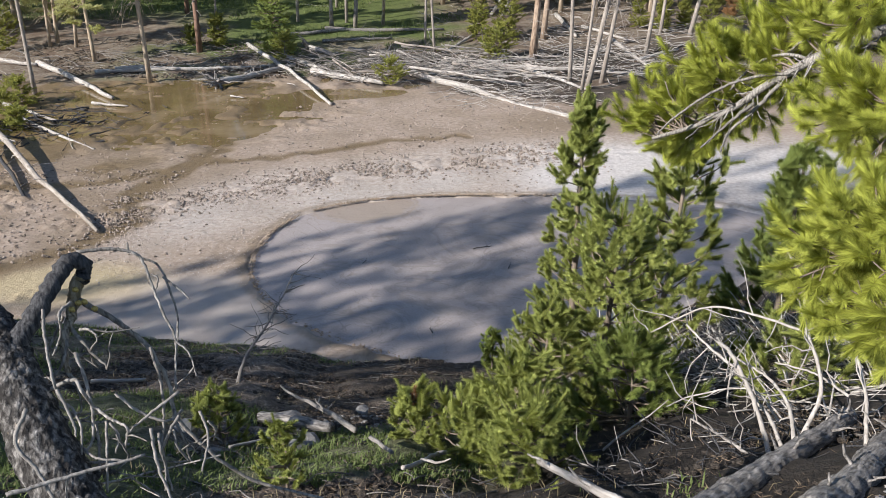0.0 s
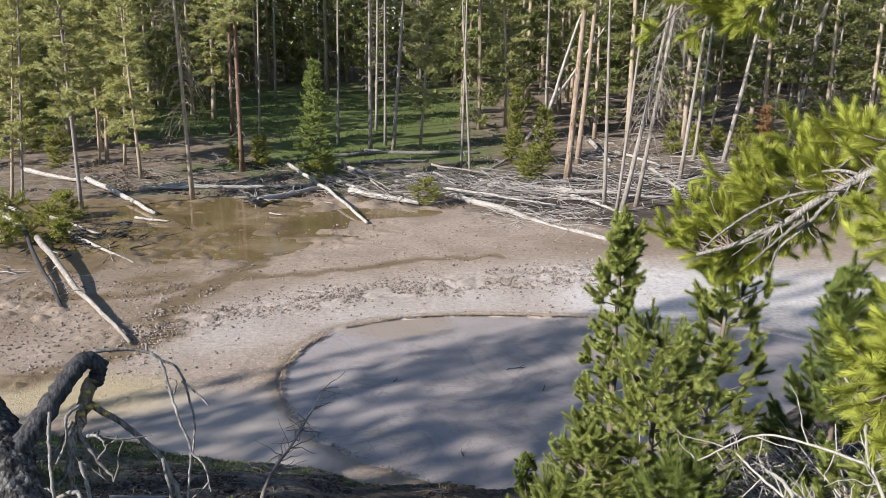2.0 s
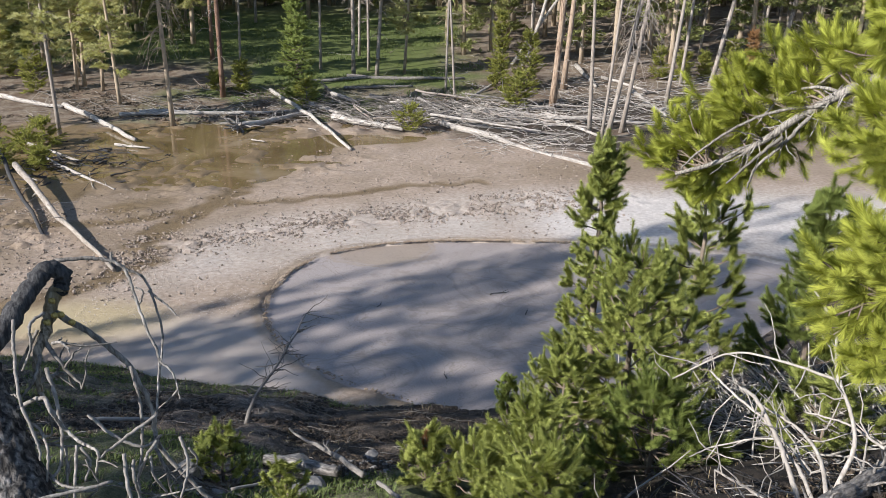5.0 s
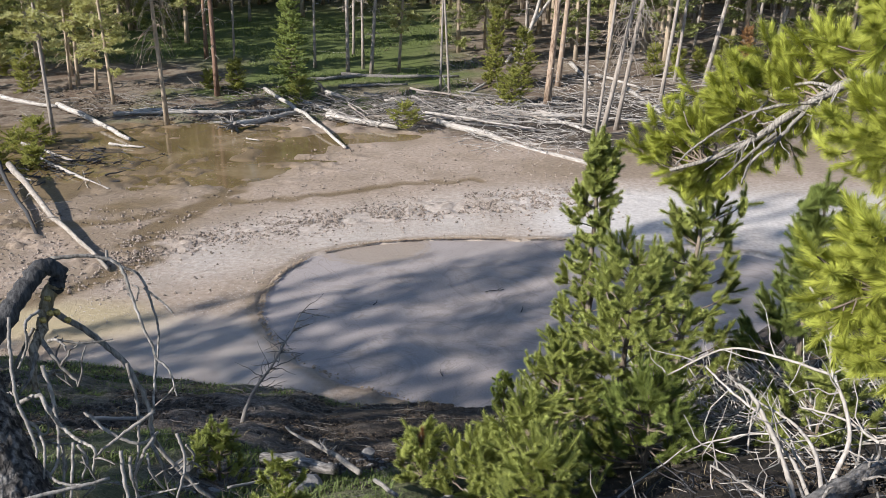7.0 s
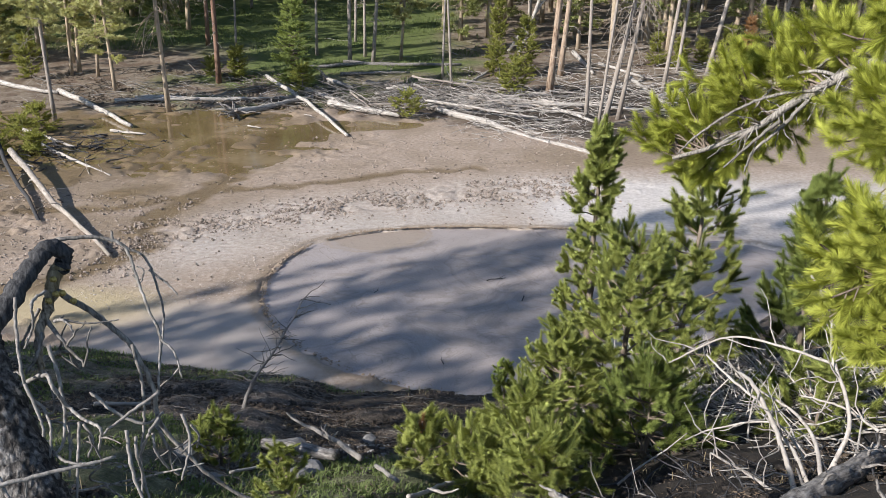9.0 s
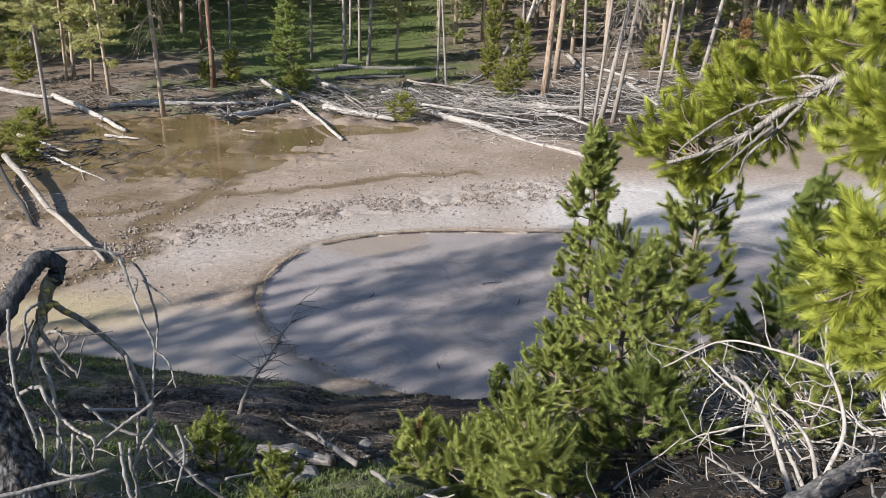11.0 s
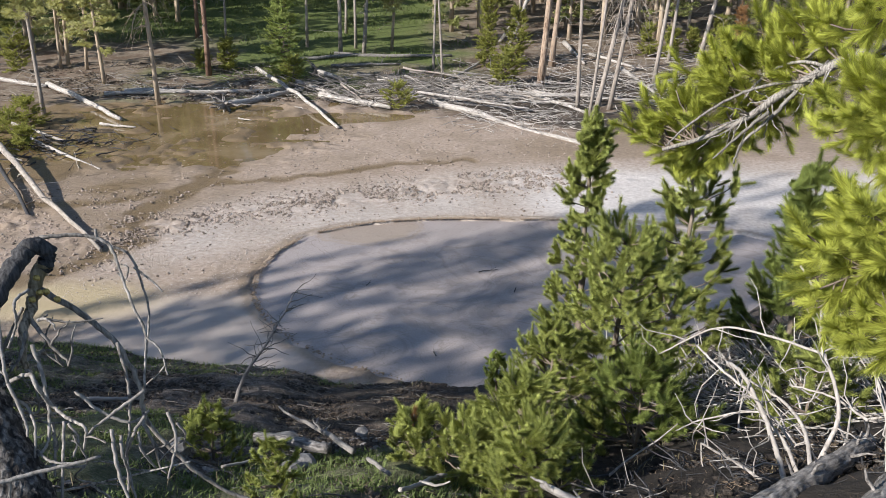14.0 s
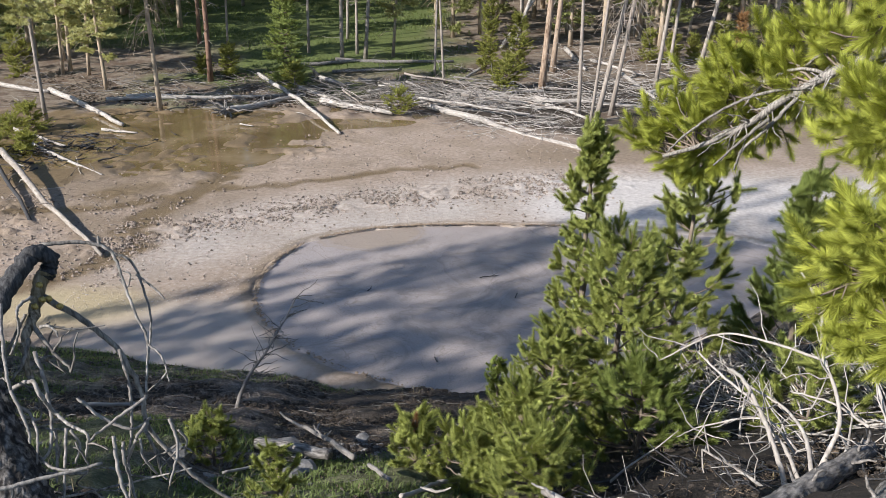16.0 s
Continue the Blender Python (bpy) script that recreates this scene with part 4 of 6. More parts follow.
# ---- the near snag ----
SNAG_FOOT = (-0.803, 1.453, 4.758)
SNAG_ARM = [
    ([(-1.002, 1.610, 5.043), (-0.961, 1.680, 5.106), (-0.924, 1.743, 5.170), (-0.900, 1.783, 5.209), (-0.880, 1.803, 5.209), (-0.870, 1.807, 5.186), (-0.878, 1.800, 5.157)], 0.0235, 0.0165),
]
SNAG_FORK = [
    ([(-0.877, 1.805, 5.166), (-0.892, 1.785, 5.140), (-0.899, 1.753, 5.083), (-0.910, 1.720, 5.032), (-0.900, 1.686, 4.966)], 0.0179, 0.0067),
    ([(-0.886, 1.776, 5.116), (-0.828, 1.817, 5.041), (-0.765, 1.845, 4.949), (-0.722, 1.844, 4.831), (-0.715, 1.841, 4.740), (-0.637, 1.840, 4.622), (-0.529, 1.850, 4.519), (-0.341, 1.876, 4.431)], 0.0112, 0.0051),
]
SNAG_TWIGS = [
    ([(-0.891, 1.823, 5.221), (-0.826, 1.850, 5.217), (-0.778, 1.865, 5.204), (-0.751, 1.866, 5.181), (-0.731, 1.849, 5.127), (-0.702, 1.824, 5.053), (-0.674, 1.800, 4.991), (-0.668, 1.739, 4.885)], 0.0054, 0.0032),
    ([(-0.781, 1.863, 5.202), (-0.784, 1.871, 5.225)], 0.0038, 0.0032),
    ([(-0.760, 1.885, 5.179), (-0.722, 1.889, 5.155), (-0.696, 1.872, 5.097), (-0.677, 1.846, 5.033), (-0.676, 1.798, 4.946)], 0.0038, 0.0027),
    ([(-0.712, 1.880, 5.128), (-0.673, 1.878, 5.094), (-0.649, 1.874, 5.068)], 0.0033, 0.0022),
    ([(-0.738, 1.847, 5.128), (-0.722, 1.845, 5.110), (-0.716, 1.859, 5.135), (-0.731, 1.858, 5.145)], 0.0027, 0.0021),
    ([(-0.672, 1.799, 4.987), (-0.641, 1.793, 4.958), (-0.622, 1.769, 4.906)], 0.0032, 0.0021),
]
SNAG_TWIGS_SIDE = [
    ([(-0.724, 1.759, 4.994), (-0.695, 1.721, 4.912), (-0.684, 1.672, 4.831), (-0.686, 1.632, 4.777)], 0.0048, 0.0032),
    ([(-0.923, 1.763, 5.078), (-0.939, 1.734, 5.039), (-0.951, 1.711, 5.010)], 0.0049, 0.0027),
    ([(-0.895, 1.709, 5.045), (-0.902, 1.680, 5.001), (-0.919, 1.655, 4.973)], 0.0053, 0.0032),
    ([(-0.905, 1.691, 4.979), (-0.863, 1.671, 4.912), (-0.825, 1.658, 4.865)], 0.0059, 0.0038),
]
SNAG_TWIGS_LOW = [
    ([(-0.845, 1.632, 5.054), (-0.817, 1.602, 4.982), (-0.802, 1.567, 4.916), (-0.800, 1.538, 4.874), (-0.815, 1.519, 4.858)], 0.0051, 0.0034),
    ([(-0.844, 1.520, 5.027), (-0.809, 1.493, 4.958), (-0.802, 1.479, 4.932)], 0.0044, 0.0027),
    ([(-0.758, 1.606, 4.961), (-0.709, 1.599, 4.917), (-0.650, 1.603, 4.887), (-0.616, 1.626, 4.902)], 0.0045, 0.0034),
    ([(-0.619, 1.624, 4.953), (-0.688, 1.571, 4.915), (-0.722, 1.540, 4.892)], 0.0045, 0.0028),
    ([(-0.572, 1.612, 4.908), (-0.550, 1.584, 4.857), (-0.558, 1.534, 4.796)], 0.0045, 0.0028),
]
SNAG_TWIGS_LOW += [
    ([(-0.842, 1.256, 4.959), (-0.739, 1.316, 4.957), (-0.615, 1.379, 4.960)], 0.0056, 0.0036),
    ([(-0.799, 1.572, 4.904), (-0.789, 1.543, 4.855), (-0.783, 1.513, 4.813)], 0.0040, 0.0029),
    ([(-0.772, 1.581, 4.897), (-0.751, 1.570, 4.868), (-0.755, 1.546, 4.838)], 0.0040, 0.0029),
    ([(-0.657, 1.527, 4.920), (-0.638, 1.486, 4.852), (-0.603, 1.447, 4.786)], 0.0049, 0.0038),
    ([(-0.829, 1.366, 5.080), (-0.842, 1.324, 5.030), (-0.802, 1.308, 4.975), (-0.768, 1.284, 4.921)], 0.0051, 0.0036),
]
SNAG_TWIGS_DEEP = [
    ([(-0.916, 1.665, 5.148), (-0.904, 1.626, 5.089), (-0.872, 1.564, 5.032), (-0.869, 1.573, 4.966), (-0.852, 1.583, 4.934), (-0.813, 1.528, 4.915), (-0.816, 1.508, 4.854)], 0.0045, 0.0030),
    ([(-0.909, 1.598, 4.973), (-0.839, 1.583, 5.012), (-0.808, 1.555, 4.999), (-0.801, 1.582, 4.941), (-0.759, 1.561, 4.921), (-0.709, 1.525, 4.924), (-0.725, 1.537, 4.862)], 0.0057, 0.0032),
    ([(-0.824, 1.538, 4.860), (-0.775, 1.495, 4.864), (-0.719, 1.497, 4.856)], 0.0039, 0.0027),
    ([(-0.775, 1.571, 4.908), (-0.757, 1.505, 4.850), (-0.758, 1.480, 4.781)], 0.0040, 0.0030),
]
SNAG_TWIGS_DEEP += [
    ([(-0.614, 1.594, 4.908), (-0.632, 1.572, 4.881), (-0.661, 1.584, 4.809), (-0.643, 1.559, 4.722)], 0.0046, 0.0031),
    ([(-0.653, 1.557, 4.884), (-0.641, 1.523, 4.866), (-0.644, 1.543, 4.803), (-0.648, 1.531, 4.744)], 0.0043, 0.0030),
    ([(-0.629, 1.585, 4.876), (-0.616, 1.560, 4.847), (-0.603, 1.586, 4.786)], 0.0039, 0.0026),
    ([(-0.558, 1.620, 4.875), (-0.546, 1.628, 4.844), (-0.560, 1.647, 4.800)], 0.0034, 0.0024),
    ([(-0.853, 1.674, 5.161), (-0.866, 1.642, 5.153), (-0.854, 1.610, 5.149), (-0.867, 1.627, 5.102), (-0.895, 1.629, 5.048)], 0.0042, 0.0027),
    ([(-0.833, 1.651, 5.102), (-0.798, 1.616, 5.122), (-0.775, 1.604, 5.114)], 0.0045, 0.0020),
]
SNAG_LICHEN = [
    (-0.885, 1.773, 5.145),
    (-0.878, 1.761, 5.115),
    (-0.845, 1.768, 5.096),
    (-0.891, 1.749, 5.103),
    (-0.866, 1.767, 5.115),
]
SNAG_TRUNK = [
    ([(-0.737, 1.378, 4.715), (-0.831, 1.451, 4.788), (-0.941, 1.556, 4.935), (-1.008, 1.631, 5.030), (-1.067, 1.683, 5.090), (-1.155, 1.734, 5.197), (-1.263, 1.765, 5.312)], 0.0681, 0.0484),
]

# ---- the pine whose boughs reach in, close by ----
BOUGH_BIG = [
    ([(2.202, 3.635, 5.567), (2.029, 3.876, 5.438), (1.798, 4.113, 5.259), (1.614, 4.296, 5.038), (1.419, 4.469, 4.848), (1.208, 4.646, 4.719)], 0.0292, 0.0102),
]
BOUGH_UPPER = [
    ([(2.208, 3.838, 5.380), (2.030, 4.082, 5.421), (1.881, 4.276, 5.323), (1.683, 4.467, 5.173), (1.477, 4.650, 5.061)], 0.0214, 0.0102),
]
BOUGH_MID = [
    ([(2.044, 3.084, 5.272), (1.953, 3.247, 5.210), (1.862, 3.398, 5.137), (1.772, 3.551, 5.098)], 0.0155, 0.0083),
]
BOUGH_FRONT = [
    ([(1.791, 2.533, 4.966), (1.703, 2.688, 4.892), (1.675, 2.805, 4.832), (1.604, 2.935, 4.754), (1.548, 3.057, 4.690)], 0.0179, 0.0088),
]
BOUGH_LOW = [
    ([(1.841, 2.499, 4.687), (1.749, 2.653, 4.607), (1.669, 2.798, 4.543), (1.609, 2.930, 4.487)], 0.0138, 0.0075),
]
BOUGH_TOP = [
    ([(1.853, 4.613, 6.303), (1.629, 4.725, 6.168), (1.444, 4.854, 6.094), (1.259, 4.942, 6.057), (1.111, 5.047, 6.081)], 0.0140, 0.0070),
]
BOUGH_SIDE = [
    ([(1.876, 3.403, 6.035), (1.861, 3.525, 5.909), (1.848, 3.637, 5.750), (1.837, 3.690, 5.560)], 0.0110, 0.0060),
]
BOUGH_UNDER = [
    ([(2.030, 4.150, 5.330), (1.850, 4.370, 5.150), (1.690, 4.520, 4.960), (1.540, 4.660, 4.800), (1.400, 4.760, 4.690)], 0.0100, 0.0060),
]
BOUGH_DEAD = [
    ([(1.763, 4.138, 5.193), (1.584, 4.255, 5.147), (1.420, 4.345, 5.048), (1.259, 4.413, 4.901), (1.174, 4.460, 4.787)], 0.0094, 0.0049),
    ([(1.587, 4.174, 5.033), (1.508, 4.280, 4.903), (1.407, 4.378, 4.739)], 0.0109, 0.0049),
    ([(1.841, 4.116, 5.258), (1.708, 4.247, 5.263), (1.584, 4.347, 5.158), (1.481, 4.411, 4.957)], 0.0094, 0.0049),
    ([(1.982, 4.066, 5.348), (1.919, 4.158, 5.388), (1.859, 4.236, 5.360), (1.775, 4.312, 5.269), (1.686, 4.379, 5.146)], 0.0109, 0.0049),
]
BOUGH_DEAD += [
    ([(1.900, 4.088, 5.252), (1.978, 4.141, 5.135), (1.993, 4.220, 5.016)], 0.0078, 0.0049),
    ([(2.014, 4.042, 5.299), (2.092, 4.087, 5.147), (2.115, 4.150, 4.974)], 0.0078, 0.0049),
    ([(2.190, 3.859, 4.908), (2.145, 3.919, 4.761), (2.126, 3.954, 4.601), (2.067, 4.057, 4.580)], 0.0125, 0.0065),
    ([(1.694, 4.154, 5.133), (1.600, 4.227, 4.971), (1.521, 4.297, 4.847), (1.505, 4.341, 4.725)], 0.0109, 0.0049),
]

# ---- dead fall on the bank ----
fallen_log((1.06, 2.77, 3.58), (2.42, 4.17, 3.13), 0.076, 300, 'grey dead pine trunk lying on the bank', mat=OLD_LOG, fine=True, limbs=14, reach=0.14, tip=0.7, group='dead wood on the bank')
fallen_log((1.38, 2.46, 3.85), (2.80, 4.02, 3.26), 0.080, 301, 'grey dead pine trunk lying on the bank', mat=OLD_LOG, fine=True, limbs=14, reach=0.14, tip=0.7, group='dead wood on the bank')
fallen_log((1.79, 3.01, 3.56), (2.17, 3.21, 3.58), 0.023, 302, 'bleached bare branch across the dead trunks', mat=PALE_WOOD, limbs=2, reach=0.25, tip=0.7, group='dead wood on the bank')
fallen_log((0.90, 3.26, 3.24), (0.55, 3.92, 3.00), 0.027, 303, 'bleached branch lying among the young pines', mat=PALE_WOOD, limbs=2, reach=0.25, tip=0.7, group='dead wood on the bank')
DEAD_LIMBS = [
    ([(1.691, 3.503, 3.073), (1.799, 3.740, 3.125), (1.837, 4.012, 3.195), (1.839, 4.295, 3.276), (1.815, 4.568, 3.342), (1.802, 4.772, 3.308)], 0.0174, 0.0110),
    ([(1.905, 3.865, 3.145), (1.918, 4.093, 3.178), (1.888, 4.319, 3.188), (1.886, 4.533, 3.209), (1.753, 4.810, 3.257), (1.674, 5.045, 3.288)], 0.0123, 0.0071),
    ([(1.970, 3.858, 3.181), (2.035, 4.127, 3.234), (2.019, 4.401, 3.250), (1.898, 4.694, 3.238)], 0.0136, 0.0069),
    ([(2.013, 3.862, 3.216), (2.139, 3.998, 3.396), (2.159, 4.147, 3.529), (2.136, 4.310, 3.663), (2.153, 4.483, 3.875), (2.088, 4.652, 4.025)], 0.0136, 0.0065),
    ([(1.751, 3.771, 3.101), (1.685, 4.127, 3.010), (1.589, 4.476, 2.907)], 0.0109, 0.0068),
]
DEAD_LIMBS_BEHIND = [
    ([(2.165, 3.508, 3.408), (2.246, 3.745, 3.560), (2.270, 3.985, 3.690), (2.276, 4.162, 3.706)], 0.0116, 0.0063),
    ([(1.622, 3.634, 3.025), (1.197, 3.900, 2.882), (1.011, 4.090, 2.782), (0.769, 4.310, 2.724)], 0.0095, 0.0052),
    ([(2.240, 4.462, 3.534), (2.068, 4.831, 3.465), (1.841, 5.178, 3.350), (1.532, 5.414, 3.019)], 0.0093, 0.0061),
    ([(2.288, 3.973, 3.404), (2.217, 4.256, 3.378), (2.091, 4.523, 3.298)], 0.0088, 0.0054),
    ([(2.019, 4.165, 3.088), (1.951, 4.479, 3.126), (1.681, 4.712, 2.933), (1.553, 4.874, 2.736)], 0.0078, 0.0043),
]

# ---- logs and stones on the bank ----
fallen_log((-0.66, 5.16, 2.34), (-1.75, 7.65, 1.15), 0.023, 310, 'bleached pole lying down the bank', mat=SILVER_TWIG, limbs=3, reach=0.2, tip=0.5, group='dead wood on the bank')
fallen_log((-0.52, 4.89, 2.47), (-0.33, 4.37, 2.73), 0.016, 311, 'bleached pole lying down the bank', mat=SILVER_TWIG, limbs=0, reach=0.2, tip=0.8, group='dead wood on the bank')
fallen_log((-1.60, 6.14, 1.79), (-0.89, 5.47, 2.15), 0.052, 312, 'grey rotting log in the shade of the bank', mat=OLD_LOG, limbs=0, reach=0.2, tip=0.8, group='dead wood on the bank')
fallen_log((-0.24, 3.97, 2.92), (-0.04, 4.68, 2.49), 0.015, 313, 'crooked bleached branch on the bank', mat=GREY_WOOD, limbs=1, reach=0.2, tip=0.8, group='dead wood on the bank')
fallen_log((-0.04, 4.68, 2.49), (0.27, 5.11, 2.21), 0.016, 314, 'crooked bleached branch on the bank', mat=GREY_WOOD, limbs=1, reach=0.2, tip=0.8, group='dead wood on the bank')
fallen_log((-3.54, 7.15, 1.52), (-3.09, 7.40, 1.39), 0.022, 315, 'bleached stick on the bank', mat=GREY_WOOD, limbs=0, reach=0.2, tip=0.8, group='dead wood on the bank')
fallen_log((-1.53, 4.89, 2.39), (-1.28, 5.13, 2.30), 0.011, 316, 'bleached stick on the bank', mat=GREY_WOOD, limbs=0, reach=0.2, tip=0.8, group='dead wood on the bank')
stone(-1.39, 6.25, 0.13, 320)
stone(-1.06, 5.38, 0.1, 321)
stone(-1.37, 5.70, 0.09, 322)
stone(-0.78, 6.70, 0.08, 323)
stone(-1.98, 5.30, 0.12, 324)
stone(-1.13, 5.22, 0.1, 325)

# ---- young pines on the bank ----
SAPLING = [(-2.22, 7.59, 1.13), (-2.13, 7.80, 1.42), (-1.93, 8.10, 1.68), (-1.68, 8.55, 2.07)]


def near_snag():
    rng = np.random.default_rng(41)
    ob = thing("dead_snag", "leaning dead pine snag with dark flaking bark and twisted grey branches", "dead tree", (SNAG_FOOT[0], SNAG_FOOT[1], float(land(*SNAG_FOOT[:2]))))
    at = ob.location
    pts, r0, r1 = SNAG_TRUNK[0]
    low = np.array(pts[0]) + (np.array(pts[0]) - np.array(pts[1])) * 0.35
    end = np.array([low[0] + 0.25, low[1] - 0.25, float(land(low[0] + 0.25, low[1] - 0.25)) - 0.1])
    tr = Shape()
    c = curve_through([end, low, *pts], 150) - np.array(at)
    tr.tube(c, np.linspace(r0 * 1.15, r1, 150) * rng.uniform(0.97, 1.03, 150), 60, 0.05, rng)
    for block in tr.v:
        for i, q in enumerate(block):
            k = Vector(q)
            block[i] += (q - c[min(i // 60, 149)]) * (0.10 * noise.noise(k * 9) + 0.07 * noise.noise(k * 26) + 0.05 * noise.noise(k * 70))
    part("trunk", tr, SNAG_TRUNK_BARK, ob)
    part("broken_limb", branch_work(at, SNAG_BARK, SNAG_ARM, rng, 14), SNAG_BARK, ob, "thick broken limb with dark bark")
    part("branch", branch_work(at, LICHEN_BARK, SNAG_FORK[:1], rng, 12), LICHEN_BARK, ob, "crooked branch with yellow lichen")
    part("branch", branch_work(at, TWIG_GREY, [(p, a * 0.66, b * 0.8) for p, a, b in SNAG_FORK[1:]], rng, 10), TWIG_GREY, ob, "long crooked grey branch")
    runs = SNAG_TWIGS + SNAG_TWIGS_SIDE + SNAG_TWIGS_LOW + SNAG_TWIGS_DEEP
    for r in runs:
        wood = SILVER_TWIG if r in SNAG_TWIGS_LOW or r in SNAG_TWIGS_DEEP else TWIG_GREY
        part("twig", branch_work(at, wood, [(r[0], r[1] * 0.88, r[2] * 0.88)], rng, 7), wood, ob, "thin crooked grey twig")
    for k in range(5):
        q = c[rng.integers(50, 90)] + np.array(at)
        d = np.array([rng.uniform(0.4, 1.0), rng.uniform(0.1, 0.5), rng.uniform(-0.8, -0.1)]) * rng.uniform(0.16, 0.36)
        side = rng.normal(0, 0.05, 3)
        line = [q, q + d * 0.35 + side * 0.6, q + d * 0.75 + side, q + d + np.array([0, 0, rng.uniform(-0.08, 0.12)])]
        fork = [line[2], line[2] + rng.normal(0, 0.05, 3) + d * 0.2, line[2] + rng.normal(0, 0.09, 3) + d * 0.35]
        part("twig", branch_work(at, GREY_WOOD, [(line, 0.0036, 0.0020), (fork, 0.0025, 0.0014)], rng, 6), TWIG_GREY, ob, "pale crooked dead twig")
    for q in SNAG_LICHEN:
        bm = bmesh.new()
        bmesh.ops.create_icosphere(bm, subdivisions=2, radius=0.0075)
        for vert in bm.verts:
            vert.co *= 1 + 0.5 * noise.noise(vert.co * 160 + Vector(q) * 9)
        me = bpy.data.meshes.new("lichen")
        bm.to_mesh(me)
        bm.free()
        me.materials.append(LICHEN_MAT)
        li = new("lichen", me)
        li.parent, li.location = ob, Vector(q) - at
        tagged(li, "tuft of yellow lichen")
    extra = Shape()
    runs = runs + SNAG_FORK
    for _ in range(3):
        pts, a, b = SNAG_FORK[rng.integers(2)]
        q = curve_through(pts, 20)[rng.integers(6, 19)]
        e = q + rng.normal(0, 0.09, 3) + np.array([0, 0, rng.uniform(-0.3, -0.05)])
        c = bent(q, e, rng, 0.14, 10)
        extra.tube(c - np.array(at), np.linspace(0.0058, 0.0026, 10), 5, cap=False)
        for _ in range(2):
            g = c[rng.integers(4, 10)]
            extra.tube(bent(g, g + rng.normal(0, 0.05, 3), rng, 0.08, 6) - np.array(at), np.linspace(0.003, 0.0014, 6), 4, cap=False)
    for _ in range(22):
        pts, a, b = runs[rng.integers(len(runs))]
        q = curve_through(pts, 12)[rng.integers(2, 11)]
        e = q + rng.normal(0, 0.028, 3) + np.array([0, 0, -0.012])
        extra.tube(bent(q, e, rng, 0.08, 6) - np.array(at), np.linspace(0.003, 0.0014, 6), 4, cap=False)
    tagged(part("twigwork", extra, TWIG_GREY, ob), kind="stuff")


near_snag()


def near_pine():
    rng = np.random.default_rng(51)
    x, y = 3.25, 3.9
    g = float(land(x, y))
    ob = thing("pine_tree", "pine with long sunlit yellow-green needles reaching over the bank", "tree", (x, y, g))
    at = np.array(ob.location)
    tr = Shape()
    zs = np.linspace(-0.1, 5.2, 14)
    tr.tube(np.stack([0.02 * zs, 0.03 * zs, zs], 1), 0.11 * (1 - zs / 5.6) + 0.01, 12, 0.06, rng)
    part("trunk", tr, PINE_BARK, ob)
    for runs, n, reach, lift in ((BOUGH_BIG, 56, 0.32, 0.9), (BOUGH_UPPER, 52, 0.28, 0.5), (BOUGH_MID, 46, 0.24, 0.3), (BOUGH_FRONT, 66, 0.25, 0.25), (BOUGH_LOW, 30, 0.2, 0.2), (BOUGH_UNDER, 26, 0.16, -0.5), (BOUGH_TOP, 20, 0.22, -0.35), (BOUGH_SIDE, 14, 0.14, 0.1)):
        bo, tw, lv = Shape(), Shape(), Shape()
        pts, r0, r1 = runs[0]
        z = pts[0][2] - 0.25
        c = curve_through([(x, y, z)] + list(pts), 26) - at
        c[2:-1] += rng.normal(0, 0.006, (23, 3))
        bo.tube(c, np.linspace(r0 * 1.3, r1, 26), 8, 0.06, rng)
        bough_foliage(lv, tw, runs[0], rng, n, reach, lift=lift, away=0.85 if runs is BOUGH_BIG else (0.35 if runs is BOUGH_UPPER else 0.0))
        for v in (lv, tw):
            v.v = [a - at for a in v.v]
        if runs is BOUGH_BIG:
            for _ in range(46):
                q = c[rng.integers(5, 22)]
                bo.tube(bent(q, q + rng.normal(0, 0.07, 3) + np.array([-0.08, 0, -0.1]), rng, 0.15, 6), np.linspace(0.005, 0.002, 6), 4, cap=False)
        limb = part("bough", bo, TWIG_GREY, ob, "bare grey bough")
        tagged(part("twigwork", tw, YOUNG_BARK, limb), kind="stuff")
        tagged(part("needles", lv, NEAR_NEEDLES, limb, "long bright yellow-green needles"), kind="stuff")

    for r in BOUGH_DEAD:
        part("dead_branch", branch_work(at, TWIG_GREY, [r], rng, 7), TWIG_GREY, ob, "bare grey dead branch")


near_pine()

young_pine(1.67, 9.4, 0.40, 3.5, 0.50, 61, "slim young pine with dark green needle tufts at the pool's edge", whorl=0.27, per=5, low=0.10, gap=0.10, taper=0.7, tips=9, bare=0.4, width=0.005, count=220, needle=0.056, shoot=0.16, mat=LIME_NEEDLES)
young_pine(2.5, 8.3, 0.95, 3.0, 0.62, 62, "young pine with sparse tufted branches beside the pool", whorl=0.31, per=5, gap=0.15, taper=0.5, tips=9, width=0.0048, count=210, shoot=0.16, needle=0.056, bare=0.4, mat=LIME_NEEDLES, girth=0.011)
young_pine(1.38, 6.4, 1.55, 2.08, 0.66, 63, "bushy young pine with bright green needles on the bank", lean=(0.05, 0.0), whorl=0.23, per=6, gap=0.08, taper=0.6, tips=5, width=0.0038, mat=LIME_NEEDLES)
young_pine(0.86, 5.95, 1.75, 1.2, 0.46, 64, "low bushy young pine with bright green needles", whorl=0.17, needle=0.038, per=6, gap=0.05, mat=LIME_NEEDLES)
young_pine(0.52, 4.95, 2.25, 0.80, 0.40, 65, "small bright young pine at the foot of larger ones", whorl=0.14, needle=0.038, per=6, gap=0.05, shoot=0.15, mat=LIME_NEEDLES)
